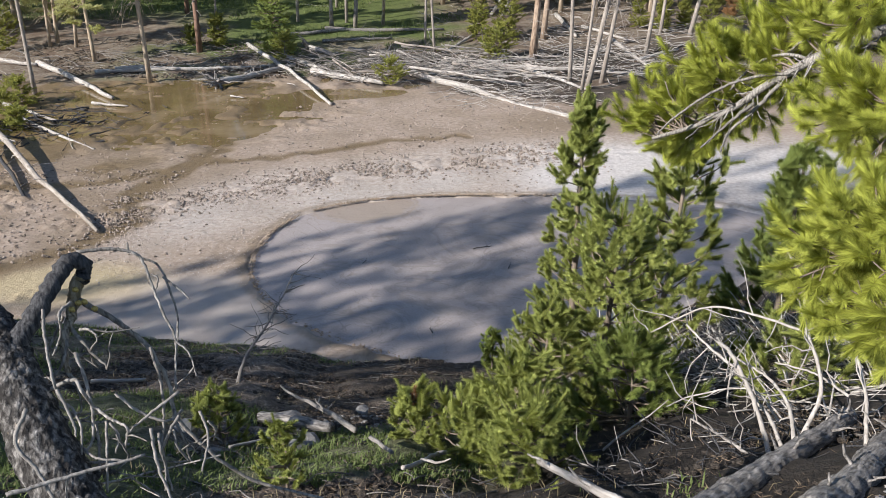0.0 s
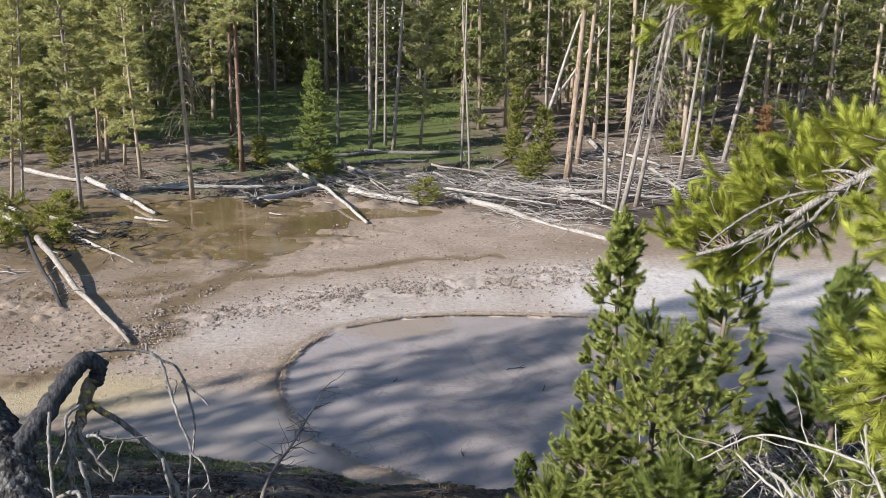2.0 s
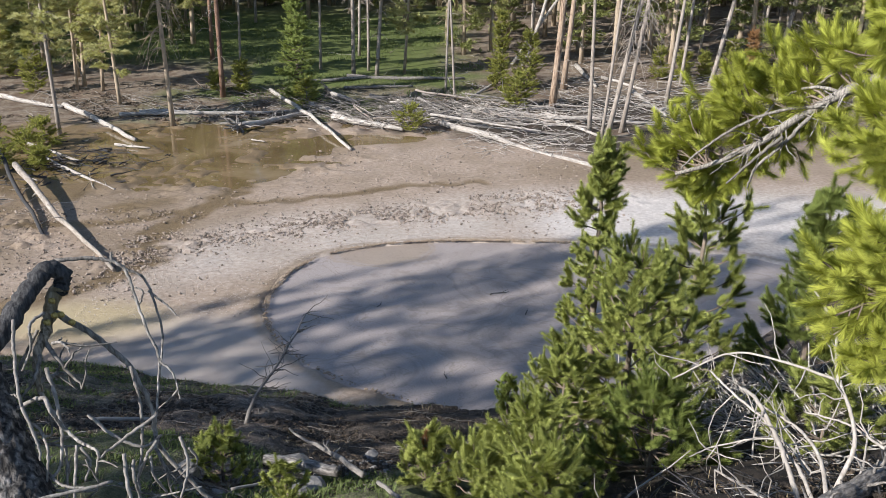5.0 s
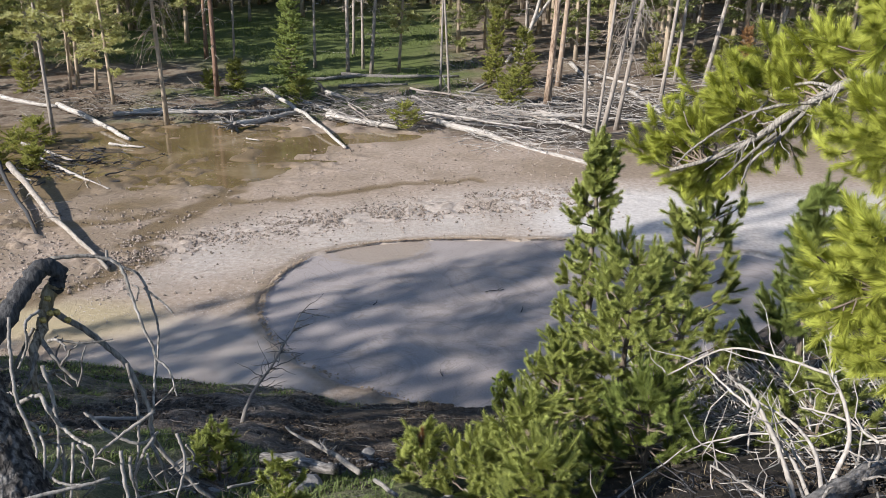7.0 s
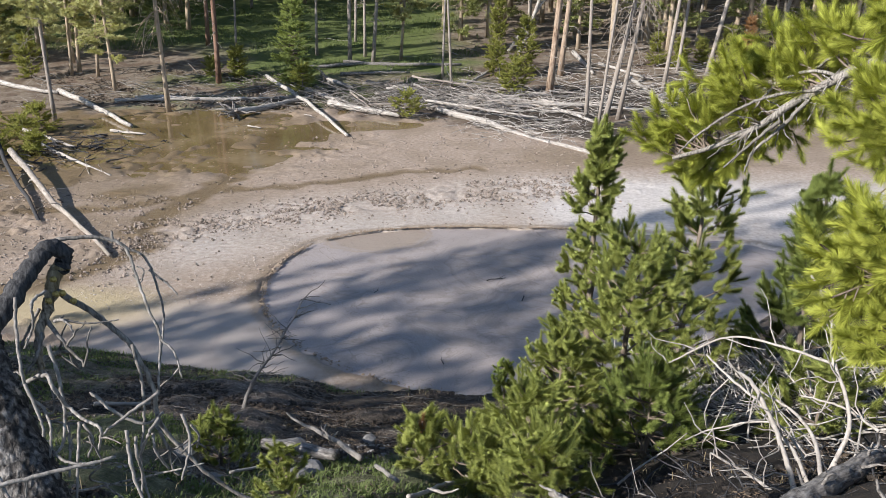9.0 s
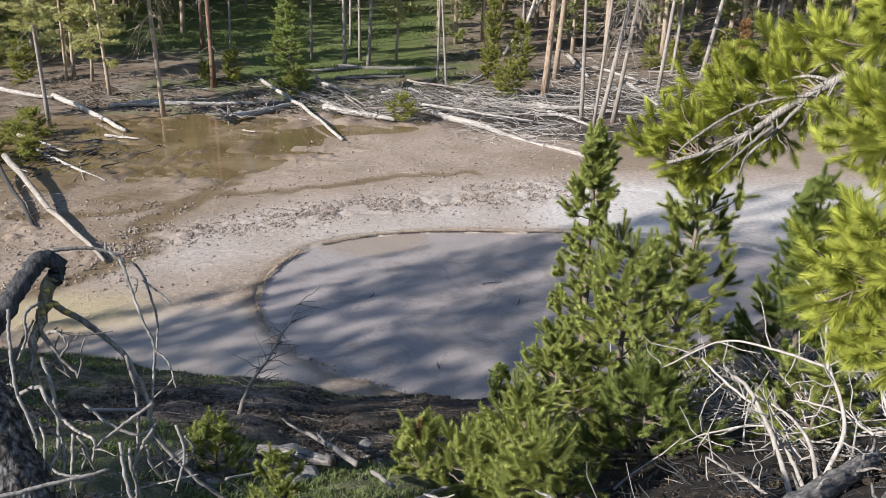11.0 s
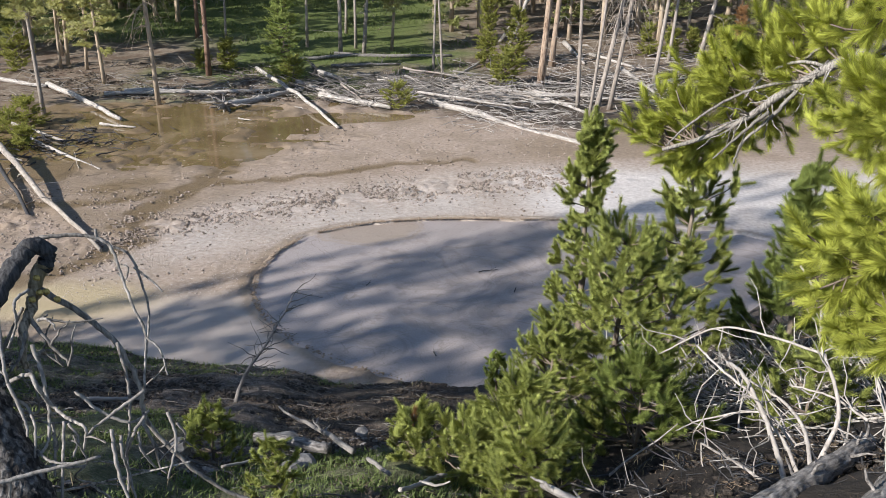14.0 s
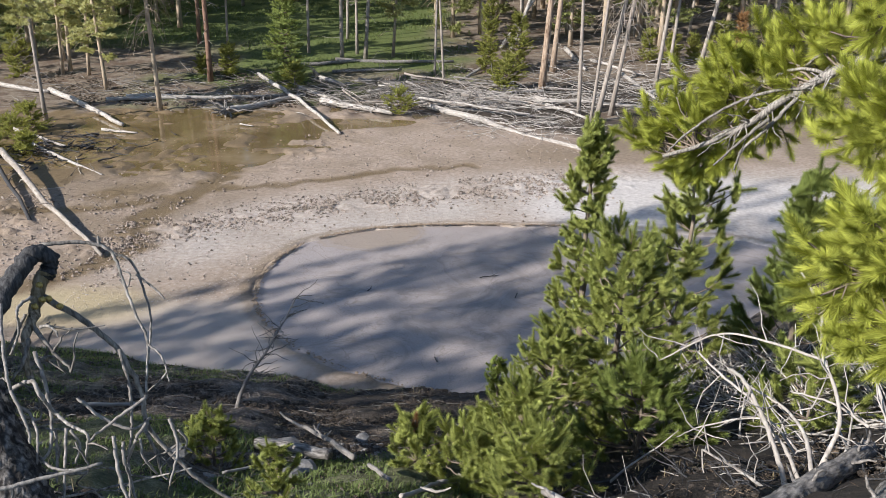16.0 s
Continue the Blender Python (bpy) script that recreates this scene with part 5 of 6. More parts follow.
# keeps the darker default needles, so its neighbours' shade is partly in the colour
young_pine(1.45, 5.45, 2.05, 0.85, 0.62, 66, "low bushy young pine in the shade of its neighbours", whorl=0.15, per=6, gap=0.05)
young_pine(0.30, 5.85, 1.8, 0.42, 0.26, 67, "small young pine among its taller neighbours", whorl=0.15, per=6, shoot=0.12, mat=LIME_NEEDLES)
young_pine(0.55, 4.3, 2.55, 0.50, 0.34, 73, "small bright young pine at the foot of larger ones", whorl=0.12, needle=0.038, per=6, gap=0.05, mat=LIME_NEEDLES)
young_pine(-0.22, 5.3, 2.05, 0.52, 0.30, 74, "small young pine with a dead orange tip", whorl=0.13, per=6, needle=0.04, shoot=0.11, dry_top=True, mat=LIME_NEEDLES)
young_pine(0.15, 5.0, 2.25, 0.36, 0.30, 75, "low spreading young pine in the grass", whorl=0.11, per=6, needle=0.04, shoot=0.12, mat=LIME_NEEDLES)
young_pine(-0.93, 3.95, 2.85, 0.34, 0.11, 68, "knee-high bright young pine in the grass", whorl=0.09, per=5, needle=0.026, width=0.0022, shoot=0.08, mat=LIME_NEEDLES)
young_pine(-1.72, 5.3, 2.05, 0.55, 0.2, 69, "knee-high bright young pine in the grass", whorl=0.13, per=6, needle=0.032, width=0.0026, shoot=0.09, mat=LIME_NEEDLES)
young_pine(0.62, 9.2, 0.40, 0.55, 0.12, 70, "small dark seedling pine at the pool's edge", whorl=0.13, per=4, needle=0.04, width=0.005, shoot=0.10)
young_pine(2.75, 5.6, 2.2, 0.7, 0.45, 71, "low young pine among dead branches", whorl=0.17, per=5, mat=LIME_NEEDLES)
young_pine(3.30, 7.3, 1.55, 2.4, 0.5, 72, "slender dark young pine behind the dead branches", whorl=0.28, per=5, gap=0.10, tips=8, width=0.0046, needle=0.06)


def dead_limb_tangle():
    rng = np.random.default_rng(81)
    at = Vector((2.3, 5.6, float(land(2.3, 5.6))))
    ob = thing("dead_branches", "bleached curved dead branches rising from fallen trunks", "branches", at)
    tw = Shape()
    for pts, a, b in DEAD_LIMBS + DEAD_LIMBS_BEHIND:
        part("branch", branch_work(at, GREY_WOOD, [(pts, a, b)], rng, 8), GREY_WOOD, ob)
        c = curve_through(pts, 20)
        for _ in range(7):
            q = c[rng.integers(3, 20)]
            tw.tube(bent(q, q + rng.normal(0, 0.16, 3), rng, 0.15, 5) - np.array(at), np.linspace(0.006, 0.002, 5), 4, cap=False)
    tagged(part("twigwork", tw, PALE_WOOD, ob), kind="stuff")


dead_limb_tangle()


def twig_thicket(x0, y0, spread_xy, n, seed, label, length=0.7, r=0.006, mat=None, name="brush", rise=0.5, lift=0.05):
    rng = np.random.default_rng(seed)
    sh = Shape()
    for _ in range(n):
        x, y = x0 + rng.normal(0, spread_xy[0]), y0 + rng.normal(0, spread_xy[1])
        a, l = rng.uniform(0, 6.28), length * rng.uniform(0.4, 1.3)
        q = np.array([x, y, float(land(x, y)) + rng.uniform(0, lift)])
        e = q + np.array([np.cos(a), np.sin(a), rng.uniform(-0.05, rise)]) * l
        e[2] = max(e[2], float(land(e[0], e[1])) + 0.02)
        sh.tube(bent(q, e, rng, 0.07, 5), np.linspace(r, r * 0.4, 5) * rng.uniform(0.4, 2.0), 5, cap=False)
    ob = part(name, sh, mat or PALE_WOOD)
    return tagged(ob, label, "brush", kind="stuff")


twig_thicket(3.1, 7.6, (0.55, 0.8), 420, 82, "tangle of bleached dead twigs on the bank", 0.6, 0.006, rise=0.9)
twig_thicket(2.9, 5.6, (0.7, 0.6), 160, 83, "tangle of bleached dead twigs on the bank", 0.5, 0.005, rise=0.7)
# the next two take the darkest bark colour to deepen the shade below the trunks
twig_thicket(2.1, 4.5, (0.6, 0.7), 70, 90, "dead twigs and litter under the fallen trunks, darkened for shade", 0.28, 0.004, rise=0.25, lift=0.05, mat=SNAG_BARK)
twig_thicket(1.3, 3.9, (0.5, 0.4), 80, 92, "dead twigs and litter under the fallen trunks, darkened for shade", 0.25, 0.004, rise=0.3, lift=0.08, mat=SNAG_BARK)
twig_thicket(0.8, 30.4, (2.6, 1.0), 420, 84, "jumble of bleached dead branches along the far shore", 1.2, 0.010, rise=0.35, lift=0.35, mat=PALE_WOOD)
twig_thicket(-2.2, 31.6, (2.2, 1.0), 380, 85, "jumble of bleached dead branches along the far shore", 1.2, 0.010, rise=0.4, lift=0.45, mat=TWIG_GREY)
twig_thicket(6.5, 33.0, (2.5, 2.0), 300, 86, "jumble of bleached dead branches along the far shore", 1.2, 0.010, rise=0.3, lift=0.2, mat=PALE_WOOD)
twig_thicket(2.6, 26.8, (1.2, 0.9), 200, 87, "fine bleached twigs beside a fallen log", 0.9, 0.008, rise=0.25, lift=0.1)
twig_thicket(-8.0, 31.0, (4.0, 0.9), 160, 88, "fine bleached twigs beside a fallen log", 0.9, 0.008, rise=0.3, lift=0.1)
twig_thicket(10.0, 38.0, (5.0, 3.0), 300, 89, "jumble of bleached dead branches along the far shore", 1.4, 0.011, rise=0.3, lift=0.2, mat=PALE_WOOD)

# debris in near-black bark, which also paints the shade of log and bush
twig_thicket(-11.0, 23.4, (1.1, 1.2), 130, 120, "wood debris in the shallows, darkened for shade", 0.6, 0.016, rise=0.25, lift=0.05, mat=SNAG_BARK)
twig_thicket(-12.6, 20.0, (1.2, 1.3), 46, 121, "pale bare branches strewn over the mud", 1.3, 0.012, rise=0.4, lift=0.1, mat=GREY_WOOD)
twig_thicket(-9.3, 33.5, (4.0, 1.2), 220, 122, "grey fallen branches under the forest edge", 1.2, 0.010, rise=0.25, lift=0.1, mat=TWIG_GREY)

# a dead sapling at the foot of the bank
def dead_sapling():
    rng = np.random.default_rng(91)
    at = Vector(SAPLING[0])
    ob = thing("dead_sapling", "thin leaning dead sapling with bare twigs", "dead tree", at)
    tr, tw = Shape(), Shape()
    c = curve_through([np.array(p) - np.array(at) for p in SAPLING], 16) + rng.normal(0, 0.006, (16, 3))
    c[0, 2] -= 0.12
    tr.tube(c, np.linspace(0.026, 0.006, 16), 7)
    for k in range(46):
        q = c[rng.integers(5, 16)]
        a = rng.uniform(0, 6.28)
        tw.tube(bent(q, q + np.array([np.cos(a), np.sin(a), rng.uniform(-0.3, 0.6)]) * rng.uniform(0.1, 0.42), rng, 0.14, 5), np.linspace(0.0065, 0.0025, 5), 4, cap=False)
    part("trunk", tr, SILVER_TWIG, ob)
    tagged(part("twigwork", tw, TWIG_GREY, ob), kind="stuff")


dead_sapling()

# ---- green things along the far shore ----
def shrub(x, y, height, reach, seed, label="low green conifer bush on the far shore", mat=None, name="conifer_bush", point=0.7, flare=False):
    rng = np.random.default_rng(seed)
    ob = thing(name, label, "bush", (x, y, float(land(x, y))), "bushes of the far shore")
    limbs, leaves = Shape(), Shape()
    crown_of(limbs, leaves, 0.1, height, (rng.normal(0, 0.03), 0), reach * 0.8, rng, step=0.16 if flare else 0.13, needle=0.075, width=0.018, count=20, per=9 if flare else 7, gap=0.12, droop=0.1 if flare else -0.1, point=point, stub=0.05, flare=flare, clump=0.06)
    tagged(part("branchwork", limbs, YOUNG_BARK, ob), kind="stuff")
    part("crown", leaves, mat or BUSH_NEEDLES, ob)
    return ob


# ---- the forest behind ----
def forest():
    rng = np.random.default_rng(7)
    kinds = [tree("live", -24 + 3 * k, 58 + 3 * k, rng.normal(0, 0.02), 0.11 + 0.02 * (k % 3), 13.5 + 1.2 * (k % 4), 500 + k, z0=0.8 + 0.9 * (k % 3), radius=1.5 + 0.2 * (k % 3), group="forest trees", coarse=True) for k in range(6)]
    kinds += [tree("bare", 16 + 3 * k, 60, rng.normal(0, 0.04), 0.09, 12.0, 520 + k, group="forest trees") for k in range(2)]
    spots = []
    def room(x, y, d):
        return all((x - a) ** 2 + (y - b) ** 2 > d * d for a, b in spots)
    tries = 0
    while len(spots) < 205 and tries < 16000:
        tries += 1
        y = 41 + 36 * rng.random() ** 1.2
        x = rng.uniform(-0.68 * y - 6, 0.68 * y + 8)
        if (-17 < x < -1 and y < 54) or (-1 <= x < 4 and y < 45):
            continue
        if room(x, y, 1.3 + 0.012 * y):
            spots.append((x, y))
    for _ in range(12):
        x, y = rng.uniform(-42, -19), rng.uniform(32, 52)
        if x > -0.55 * y and room(x, y, 1.6):
            spots.append((x, y))
        elif x < -24 and room(x, y, 2.0):
            spots.append((x, y))
    # unseen trees out to the left, added to shade the middle of the forest
    for _ in range(60):
        x, y = rng.uniform(-56, -33), rng.uniform(50, 66)
        if x < -0.62 * y - 2 and room(x, y, 1.5):
            spots.append((x, y))
    for x, y in spots:
        ob = kinds[rng.integers(6)] if rng.random() < 0.82 else kinds[6 + rng.integers(2)]
        s = rng.uniform(0.8, 1.2) * (0.5 if -26 < x < -15 and y < 41 else 1.0)      # halved beside the meadow, so that their shade leaves it sunlit
        copy_thing(ob, Matrix.Translation((x, y, float(land(x, y)) - 0.08)) @ Matrix.Rotation(rng.uniform(0, 6.28), 4, "Z") @ Matrix.Scale(s, 4))
    woods, stems = Shape(), Shape()
    for _ in range(450):
        y = rng.uniform(64, 112)
        x = rng.uniform(-0.62 * y - 3, 0.62 * y + 3)
        g, h = float(land(x, y)), rng.uniform(12, 17)
        stems.tube([(x, y, g - 0.1), (x, y, g + h)], [0.16, 0.03], 6)
        z = rng.uniform(0.05, 1.0, 90) ** 1.1 * h
        r = 2.1 * (1 - z / h) ** 0.7 * rng.random(90) ** 0.5 + 0.1
        a = rng.uniform(0, 6.28, 90)
        woods.shoots(np.stack([x + r * np.cos(a), y + r * np.sin(a), g + z], 1), np.stack([np.cos(a), np.sin(a), 0.3 + 0 * a], 1), np.full(90, 0.3), 0.5, 0.14, 7, rng)
    tagged(part("far_woods", woods, DEEP_NEEDLES), "dense green needles of the woods far behind", "woods", kind="stuff")
    tagged(part("far_trunks", stems, PINE_BARK), "pine trunks of the woods far behind", "woods", kind="stuff")
    return kinds


KINDS = forest()


def forest_edge():
    rng = np.random.default_rng(12)
    for k in range(6):
        x, y = rng.uniform(-24, -17.0), rng.uniform(35, 39.5)
        tree("low", x, y, rng.normal(0.03, 0.03), 0.07, rng.uniform(9, 13), 700 + k, z0=rng.uniform(0.8, 2.4), radius=1.0)


forest_edge()


def shadow_line(u, w):
    """A spot by its distance along the sunlight (w) and across it (u)."""
    c, s = -math.cos(SUN_AZ), -math.sin(SUN_AZ)
    return 1.2 + c * (w - 6.04) - s * (u - 8.06), 10.0 + s * (w - 6.04) + c * (u - 8.06)


SHADE_TREES = [
    # place across the light, girth, and the height and distance that the shade reaches
    (0.6, 0.5, 1.6, 3.9), (1.4, 0.4, 1.6, 3.9), (3.1, 0.32, 3.0, 3.9), (3.6, 0.30, 2.8, 3.9), (5.1, 0.7, 2.3, 1.5), (5.6, 0.85, 0.9, 6.0), (6.2, 0.85, 0.9, 6.2), (7.0, 0.6, 0.8, 6.2),
    (8.4, 0.42, 0.3, 17.5), (9.2, 0.42, 0.3, 17.5), (10.15, 0.38, 0.3, 17.5), (10.95, 0.40, 0.3, 17.5), (11.3, 0.26, 0.3, 15.0),
    (12.45, 0.44, 0.3, 16.0), (12.95, 0.48, 0.3, 14.6), (13.45, 0.40, 0.2, 11.0), (14.1, 0.36, 0.0, 8.4),
    (8.9, 0.40, 0.3, 21.0), (9.6, 0.40, 0.3, 22.0), (10.5, 0.36, 0.3, 22.0), (11.9, 0.30, 0.3, 20.0), (12.7, 0.30, 0.3, 18.0),
    (7.0, 0.55, 1.2, 4.7), (7.6, 0.6, 1.0, 4.5), (8.2, 0.5, 0.9, 4.1),
]


def shade_trees():
    rng = np.random.default_rng(8)
    for n, (u, girth, lit, far) in enumerate(SHADE_TREES):
        w = (-15.0, -19.5, -17.2)[n % 3] + rng.uniform(-1, 1) - (7.0 if far > 17.8 else 0.0)
        x, y = shadow_line(u, w)
        g = float(land(x, y)) - 0.08
        s = (lit + (far - w) * 0.577 + rng.uniform(-0.5, 0.2) - g) / (13.5 + 1.2 * (n % 6 % 4))
        ob = copy_thing(KINDS[n % 6], Matrix.Translation((x, y, g)) @ Matrix.Rotation(rng.uniform(0, 6.28), 4, "Z") @ Matrix.Diagonal((girth * s, girth * s, s, 1)))
        tagged(ob, "green pine growing on the near bank", "tree", "trees of the near bank")
    x, y = shadow_line(0.2, -12.0)
    g = float(land(x, y)) - 0.08
    s = (12.4 - g) / 13.5
    ob = copy_thing(KINDS[0], Matrix.Translation((x, y, g)) @ Matrix.Diagonal((s * 0.7, s * 0.7, s, 1)))
    tagged(ob, "green pine growing on the near bank", "tree", "trees of the near bank")


shade_trees()


# ---- small growth on the bank ----
def bank_plants():
    rng = np.random.default_rng(95)
    def scatter(n, x0, x1, y0, y1, keep):
        x, y = rng.uniform(x0, x1, n), rng.uniform(y0, y1, n)
        k = (foot(np.clip(x, -9, 9)) - y > 0.1) & keep(x, y)
        x, y = x[k], y[k]
        return np.stack([x, y, land(x, y) - 0.02], 1)
    g = Shape()
    p = scatter(240000, -7, 3.5, 2.2, 11.5, lambda x, y: lattice(x, y, 0.9, 17) + 0.5 * (lattice(x, y, 0.25, 18) - 0.5) > 0.54)
    p = p[rng.random(len(p)) < smooth(2.0, -0.8, p[:, 0]) * (0.5 + 0.5 * smooth(8.0, 6.2, p[:, 1])) * (1 - 0.95 * smooth(-1.7, -1.0, p[:, 0]) * smooth(6.3, 6.9, p[:, 1]))]
    g.blades(p, rng.uniform(0.03, 0.10, len(p)), 0.010, rng, 1.2)
    tagged(part("grass", g, GRASS_MAT), "short green grass and herbs on the bank", "grass", kind="stuff")
    d = Shape()
    p = scatter(6000, -7, 3.5, 2.2, 11.0, lambda x, y: lattice(x, y, 0.7, 27) > 0.55)
    d.blades(p, rng.uniform(0.05, 0.15, len(p)), 0.006, rng, 1.4)
    tagged(part("dry_grass", d, STRAW_MAT), "dry straw-coloured grass on the bank", "grass", kind="stuff")
    m = Shape()
    n = 42000
    x, y = rng.uniform(-22, 1, n), rng.uniform(32, 58, n)
    k = (lattice(x, y, 1.6, 31) > 0.47) & (y > np.where(x < -9, 41.0, 34.0))
    x, y = x[k], y[k]
    m.blades(np.stack([x, y, land(x, y) - 0.02], 1), rng.uniform(0.06, 0.18, len(x)), 0.03, rng, 0.8)
    f = Shape()
    p = scatter(60000, -5, 4.5, 2.4, 10.8, lambda x, y: lattice(x, y, 0.5, 29) > 0.3)
    p[:, 2] += 0.025
    a, l = rng.uniform(0, 6.28, len(p)), rng.uniform(0.025, 0.06, len(p))
    way = np.stack([np.cos(a), np.sin(a), rng.normal(0, 0.35, len(p))], 1)
    f.shoots(p, way, l, 0.042, 0.0045, 1, rng, 0.0, 0.0)
    tagged(part("needle_litter", f, LITTER_MAT), "brown fallen needles strewn over the bank", "needles", kind="stuff")
    tagged(part("meadow_grass", m, GRASS_MAT), "green grass under the forest trees", "grass", kind="stuff")
    t = Shape()
    for _ in range(1100):
        x, y = rng.uniform(-6, 4), rng.uniform(3, 10.3)
        if foot(np.array(x)) - y < 0.1 or (x > 0.3 and y < 6.0 and rng.random() < 0.8):
            continue
        a, l = rng.uniform(0, 6.28), rng.uniform(0.06, 0.35)
        q = np.array([x, y, float(land(x, y)) + 0.02])
        e = q + np.array([np.cos(a), np.sin(a), 0]) * l
        e[2] = float(land(e[0], e[1])) + 0.03
        t.tube(bent(q, e, rng, 0.1, 4), np.linspace(0.006, 0.003, 4), 4, cap=False)
    tagged(part("twig_litter", t, TWIG_GREY), "fallen twigs scattered on the soil", "twigs", kind="stuff")


bank_plants()


def clods():
    """Loose lumps of dried mud on the crust round the pool."""
    rng = np.random.default_rng(97)
    sh = Shape()
    bm = bmesh.new()
    bmesh.ops.create_icosphere(bm, subdivisions=1, radius=1.0)
    V0, F0 = np.array([v.co[:] for v in bm.verts]), [[v.index for v in f.verts] for f in bm.faces]
    bm.free()
    n = 0
    while n < 10000:
        x, y = rng.uniform(-12, 4), rng.uniform(13.5, 26)
        band = crust_line(x)
        w = np.exp(-((y - band) / 0.75) ** 2) * (x > -7) + 0.16 * (x < -6) * (y < 19) + 0.025 + 0.02 * (y > 18.5)
        if lattice(x, y, 0.55, 44) < 0.28 or rng.random() > w or pool_range(np.array(x), np.array(y)) < 1.05 or (x < -4.5 and y > 21):
            continue
        s = 0.007 + 0.022 * rng.random() ** 2.0 * (1.4 if rng.random() < 0.1 else 1)
        sh.add(V0 * (1 + rng.uniform(-0.45, 0.45, V0.shape)) * s * np.array([1.2, 1.0, 0.95]) + np.array([x, y, 0.3 * s]), F0)
        n += 1
    me = part("mud_clods", sh, CLOD_MAT, flat=True)
    tagged(me, "loose dry lumps of mud round the pool", "mud clods", kind="stuff")


clods()


def crumbs(name, label, category, n, mat, sizes, where, seed, flat_z=None, fills=()):
    """Small loose lumps strewn where the test says so."""
    rng = np.random.default_rng(seed)
    sh = Shape()
    bm = bmesh.new()
    bmesh.ops.create_icosphere(bm, subdivisions=1, radius=1.0)
    V0, F0 = np.array([v.co[:] for v in bm.verts]), [[v.index for v in f.verts] for f in bm.faces]
    bm.free()
    x, y = where(rng, n)
    z = land(x, y)
    F = np.array(F0)
    s = rng.uniform(*sizes, len(x)) * np.where(rng.random(len(x)) < 0.08, 1.8, 1.0)
    V = V0[None] * (1 + rng.uniform(-0.28, 0.28, (len(x), *V0.shape))) * s[:, None, None] * np.array([1.15, 1.0, 0.7]) + np.stack([x, y, z + 0.2 * s], 1)[:, None]
    sh.add(V.reshape(-1, 3), (F[None] + (np.arange(len(x)) * len(V0))[:, None, None]).reshape(-1, 3))
    ob = part(name, sh, mat, flat=True)
    for key, value in fills:
        ob.data.attributes.new(key, "FLOAT", "POINT").data.foreach_set("value", np.full(len(ob.data.vertices), value, np.float32))
    return tagged(ob, label, category, kind="stuff")


def on_margin(rng, n):
    x, y = rng.uniform(-6.5, 3.0, n), rng.uniform(12.5, 17.6, n)
    k = (pool_range(x, y) > 1.04) & (rng.random(n) < 0.35 + 0.65 * (lattice(x, y, 0.8, 41) > 0.5)) & (foot(x) - y < -0.6)
    return x[k], y[k]


def on_rim(rng, n):
    a = rng.uniform(0.1, 2 * np.pi - 1.2, n)
    a = a[(a < 4.4)]
    k = (1.008 + rng.normal(0, 0.007, len(a))) / pool_edge(POOL[0] + np.cos(a), POOL[1] + np.sin(a))
    x, y = POOL[0] + k * np.cos(a), POOL[1] + k * np.sin(a)
    m = (lattice(x, y, 0.35, 45) > 0.16) & (foot(x) - y < -0.1) & (rng.random(len(x)) < (0.2 + 0.8 * smooth(11.5, 14.5, y)) * smooth(3.0, 1.5, x))
    return x[m], y[m]


def on_shallows(rng, n):
    x, y = rng.uniform(-13, -1.5, n), rng.uniform(19.5, 29.5, n)
    m = (np.hypot((x + 8.2) / 5.5, (y - 25.2) / 4.8) < 1.0) & (lattice(x, y, 1.1, 46) > 0.45)
    return x[m], y[m]


def on_slope(rng, n):
    x, y = rng.uniform(-6, 4.5, n), rng.uniform(3.0, 10.8, n)
    k = (foot(x) - y > 0.03) & (lattice(x, y, 0.7, 42) + 0.35 * smooth(6.5, 8.5, y) > 0.42)
    return x[k], y[k]


def on_far_shore(rng, n):
    x, y = rng.uniform(-17, -4, n), rng.uniform(28.5, 36.5, n)
    k = (y > 29.6 + 0.5 * (lattice(x, y, 1.5, 47) - 0.5)) & (lattice(x, y, 0.9, 48) > 0.4)
    return x[k], y[k]


def on_gravel(rng, n):
    x, y = rng.uniform(-3, 3.5, n), rng.uniform(2.6, 6.5, n)
    k = lattice(x, y, 1.1, 43) > 0.45
    return x[k], y[k]


def pool_twig(x, y, length, turn, seed):
    """A crooked stick lying on the clay, with a side twig."""
    rng = np.random.default_rng(seed)
    sh = Shape()
    d = np.array([np.cos(turn), np.sin(turn), 0.0]) * length
    c = bent(-d / 2, d / 2 + np.array([0, 0, 0.02]), rng, 0.06, 6)
    sh.tube(c, np.linspace(0.010, 0.005, 6), 5)
    sh.tube(bent(c[3], c[3] + d * 0.3 + np.array([0.0, 0.05, 0.03]), rng, 0.08, 4), np.linspace(0.006, 0.003, 4), 4)
    ob = part("stick", sh, SNAG_BARK)
    ob.location = (x, y, -0.041)
    return tagged(ob, "small dark stick lying on the clay pool", "stick", "sticks on the pool")


for k, (x, y, length, turn) in enumerate(((0.74, 14.26, 0.36, 0.25), (1.18, 13.4, 0.14, 1.2), (-0.18, 11.05, 0.12, 2.0), (-1.4, 13.6, 0.10, 0.9))):
    pool_twig(x, y, length, turn, 130 + k)

crumbs("rim_crumbs", "ragged lumps of mud along the lip of the pool", "mud", 4200, GROUND_MAT, (0.006, 0.018), on_rim, 114, fills=(("wet", 0.35),))
crumbs("shallows_litter", "small lumps and flecks lying in the shallow water", "litter", 900, GROUND_MAT, (0.006, 0.02), on_shallows, 115, fills=(("wet", 0.3),))
crumbs("mud_crumbs", "fine pale crumbs of dried mud", "mud", 9000, GROUND_MAT, (0.004, 0.012), on_margin, 111, fills=(("pale", 0.45),))
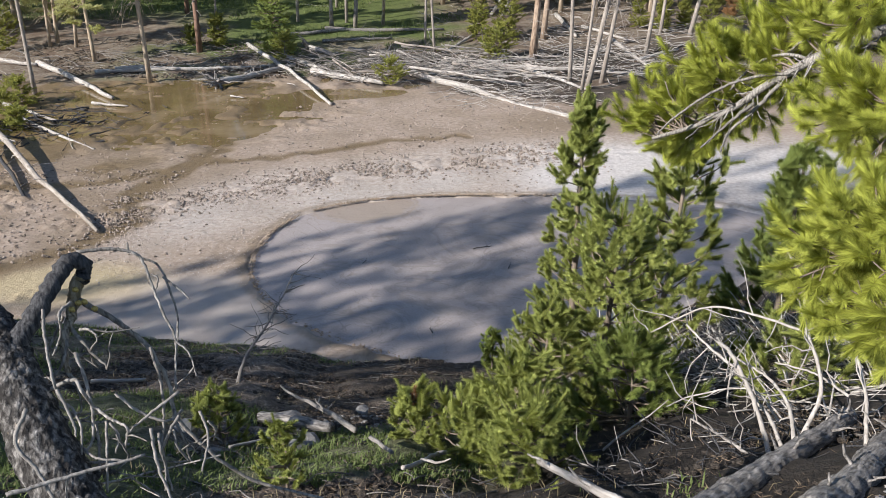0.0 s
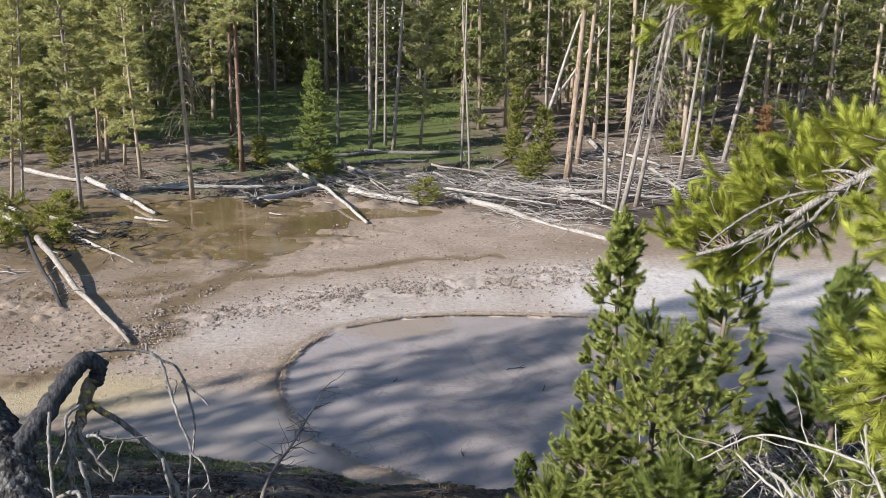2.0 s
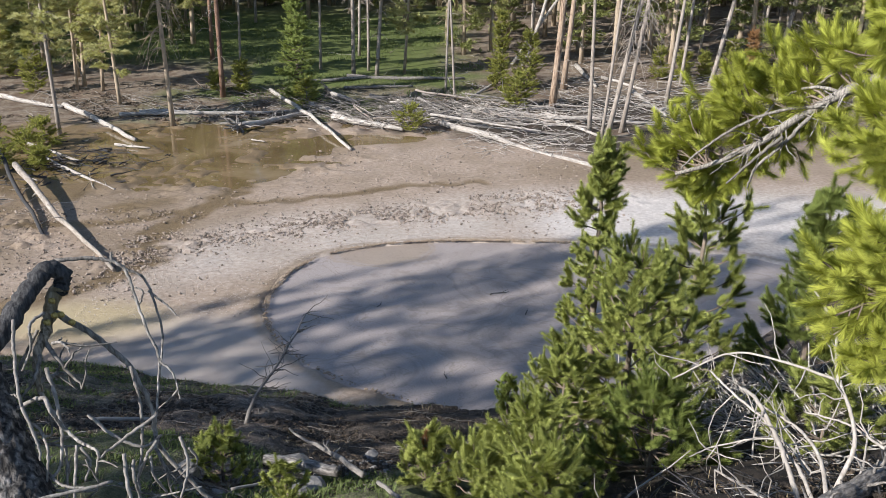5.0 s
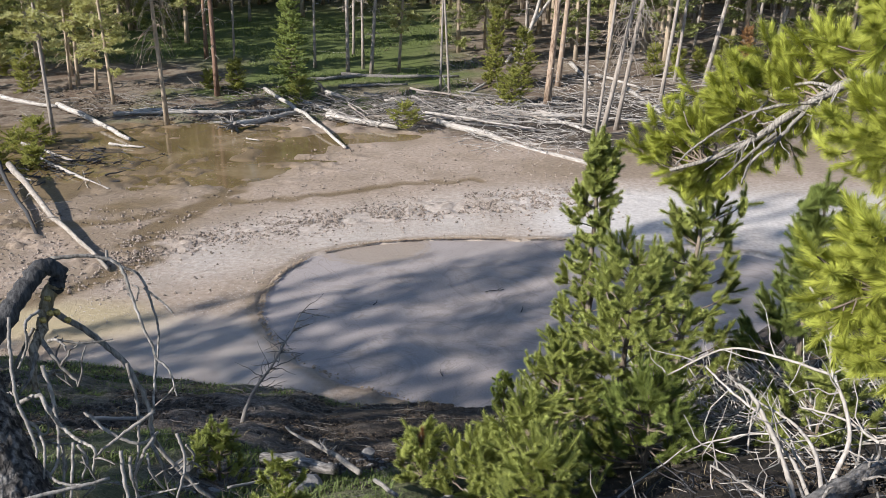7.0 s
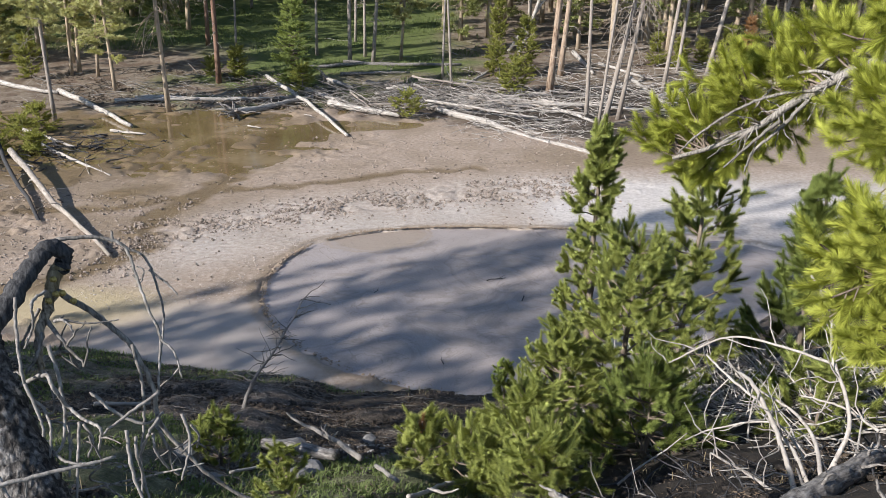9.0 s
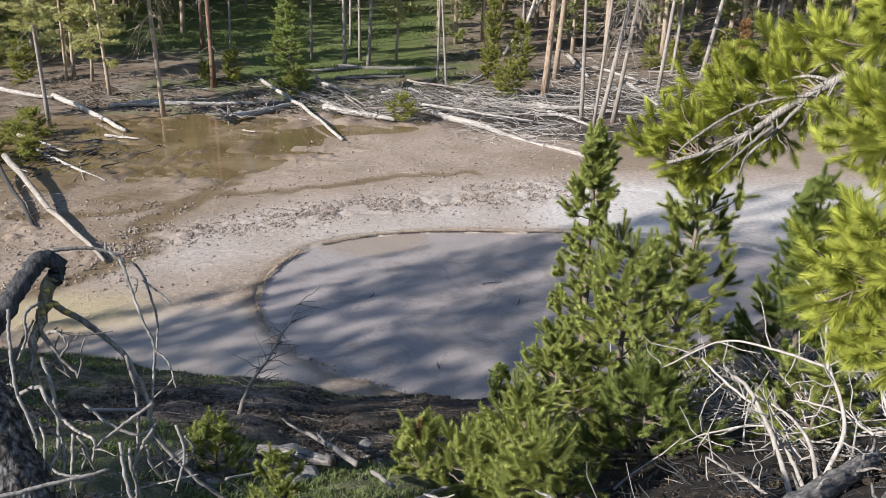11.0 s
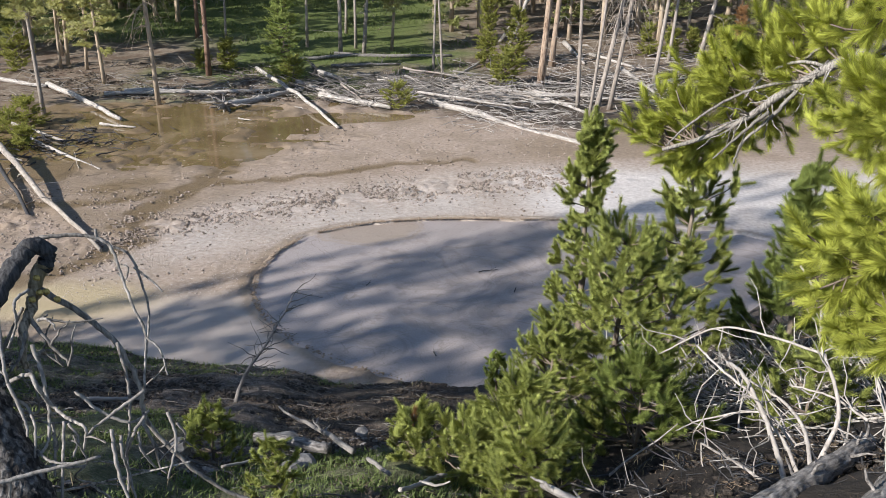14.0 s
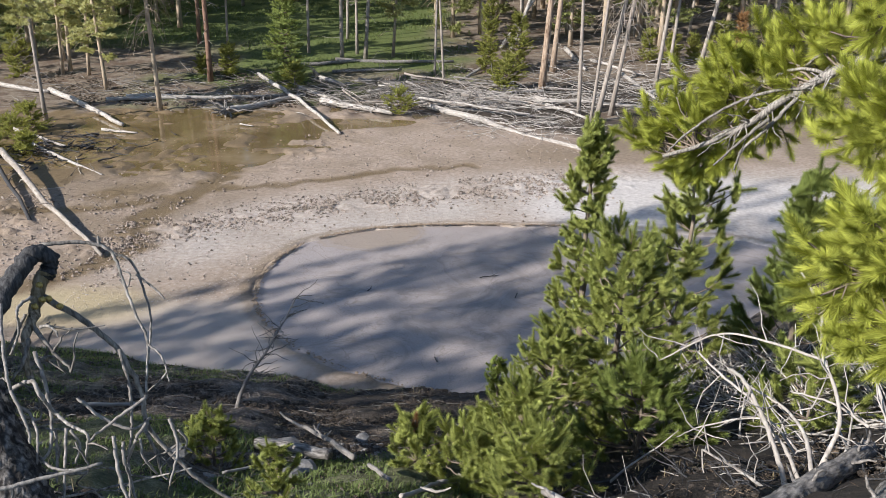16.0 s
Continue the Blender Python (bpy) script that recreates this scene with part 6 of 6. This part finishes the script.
crumbs("soil_crumbs", "dark lumps of soil on the bank", "soil", 20000, GROUND_MAT, (0.006, 0.026), on_slope, 112, fills=(("soil", 1.0), ("humus_shade", 0.75)))
crumbs("forest_litter", "dark bits of bark and cones on the forest floor", "litter", 5000, GROUND_MAT, (0.015, 0.05), on_far_shore, 116, fills=(("floor", 1.0), ("humus_shade", 0.5)))
crumbs("gravel", "pale grey gravel on the bank", "gravel", 5000, STONE_MAT, (0.006, 0.018), on_gravel, 113)

shrub(-6.69, 34.35, 4.5, 0.92, 600, 'small green spruce standing on the far shore', mat=SPRUCE_NEEDLES, name='spruce', point=0.9, flare=True)
shrub(1.56, 36.30, 3.14, 0.56, 601, 'low green conifer bush on the far shore')
shrub(2.11, 32.84, 1.43, 0.85, 602, 'low green conifer bush on the far shore')
shrub(-6.18, 33.11, 0.97, 0.46, 603, 'low green conifer bush on the far shore')
shrub(-1.78, 28.51, 0.83, 0.69, 604, 'low green conifer bush on the far shore')
shrub(9.86, 38.33, 1.28, 0.41, 605, 'low green conifer bush on the far shore')
shrub(11.58, 37.24, 1.96, 0.53, 606, 'low green conifer bush on the far shore')
shrub(8.97, 38.90, 1.44, 0.41, 607, 'low green conifer bush on the far shore')
shrub(-13.15, 25.70, 0.71, 0.70, 608, 'low green conifer bush on the far shore')
shrub(-15.00, 25.69, 0.68, 0.82, 609, 'low green conifer bush on the far shore')
shrub(-13.11, 23.05, 0.57, 0.65, 610, 'low green conifer bush on the far shore')
shrub(-13.30, 24.72, 0.57, 0.58, 611, 'low green conifer bush on the far shore')
shrub(-13.21, 22.04, 0.59, 0.63, 612, 'low green conifer bush on the far shore')
shrub(-11.91, 22.82, 0.47, 0.36, 613, 'low green conifer bush on the far shore')
shrub(-9.28, 35.33, 1.19, 0.50, 614, 'low green conifer bush on the far shore')
shrub(-17.75, 34.64, 1.68, 0.80, 615, 'low green conifer bush on the far shore')
shrub(-10.36, 35.24, 0.79, 0.32, 616, 'low green conifer bush on the far shore')
shrub(-20.77, 38.06, 1.87, 0.59, 617, 'low green conifer bush on the far shore')
shrub(11.09, 39.11, 1.17, 0.28, 618, 'low green conifer bush on the far shore')
shrub(13.91, 41.48, 1.88, 0.21, 619, 'small rust-brown dead conifer on the far shore', mat=DRY_NEEDLES)
shrub(2.80, 36.41, 2.37, 0.75, 620, 'low green conifer bush on the far shore')
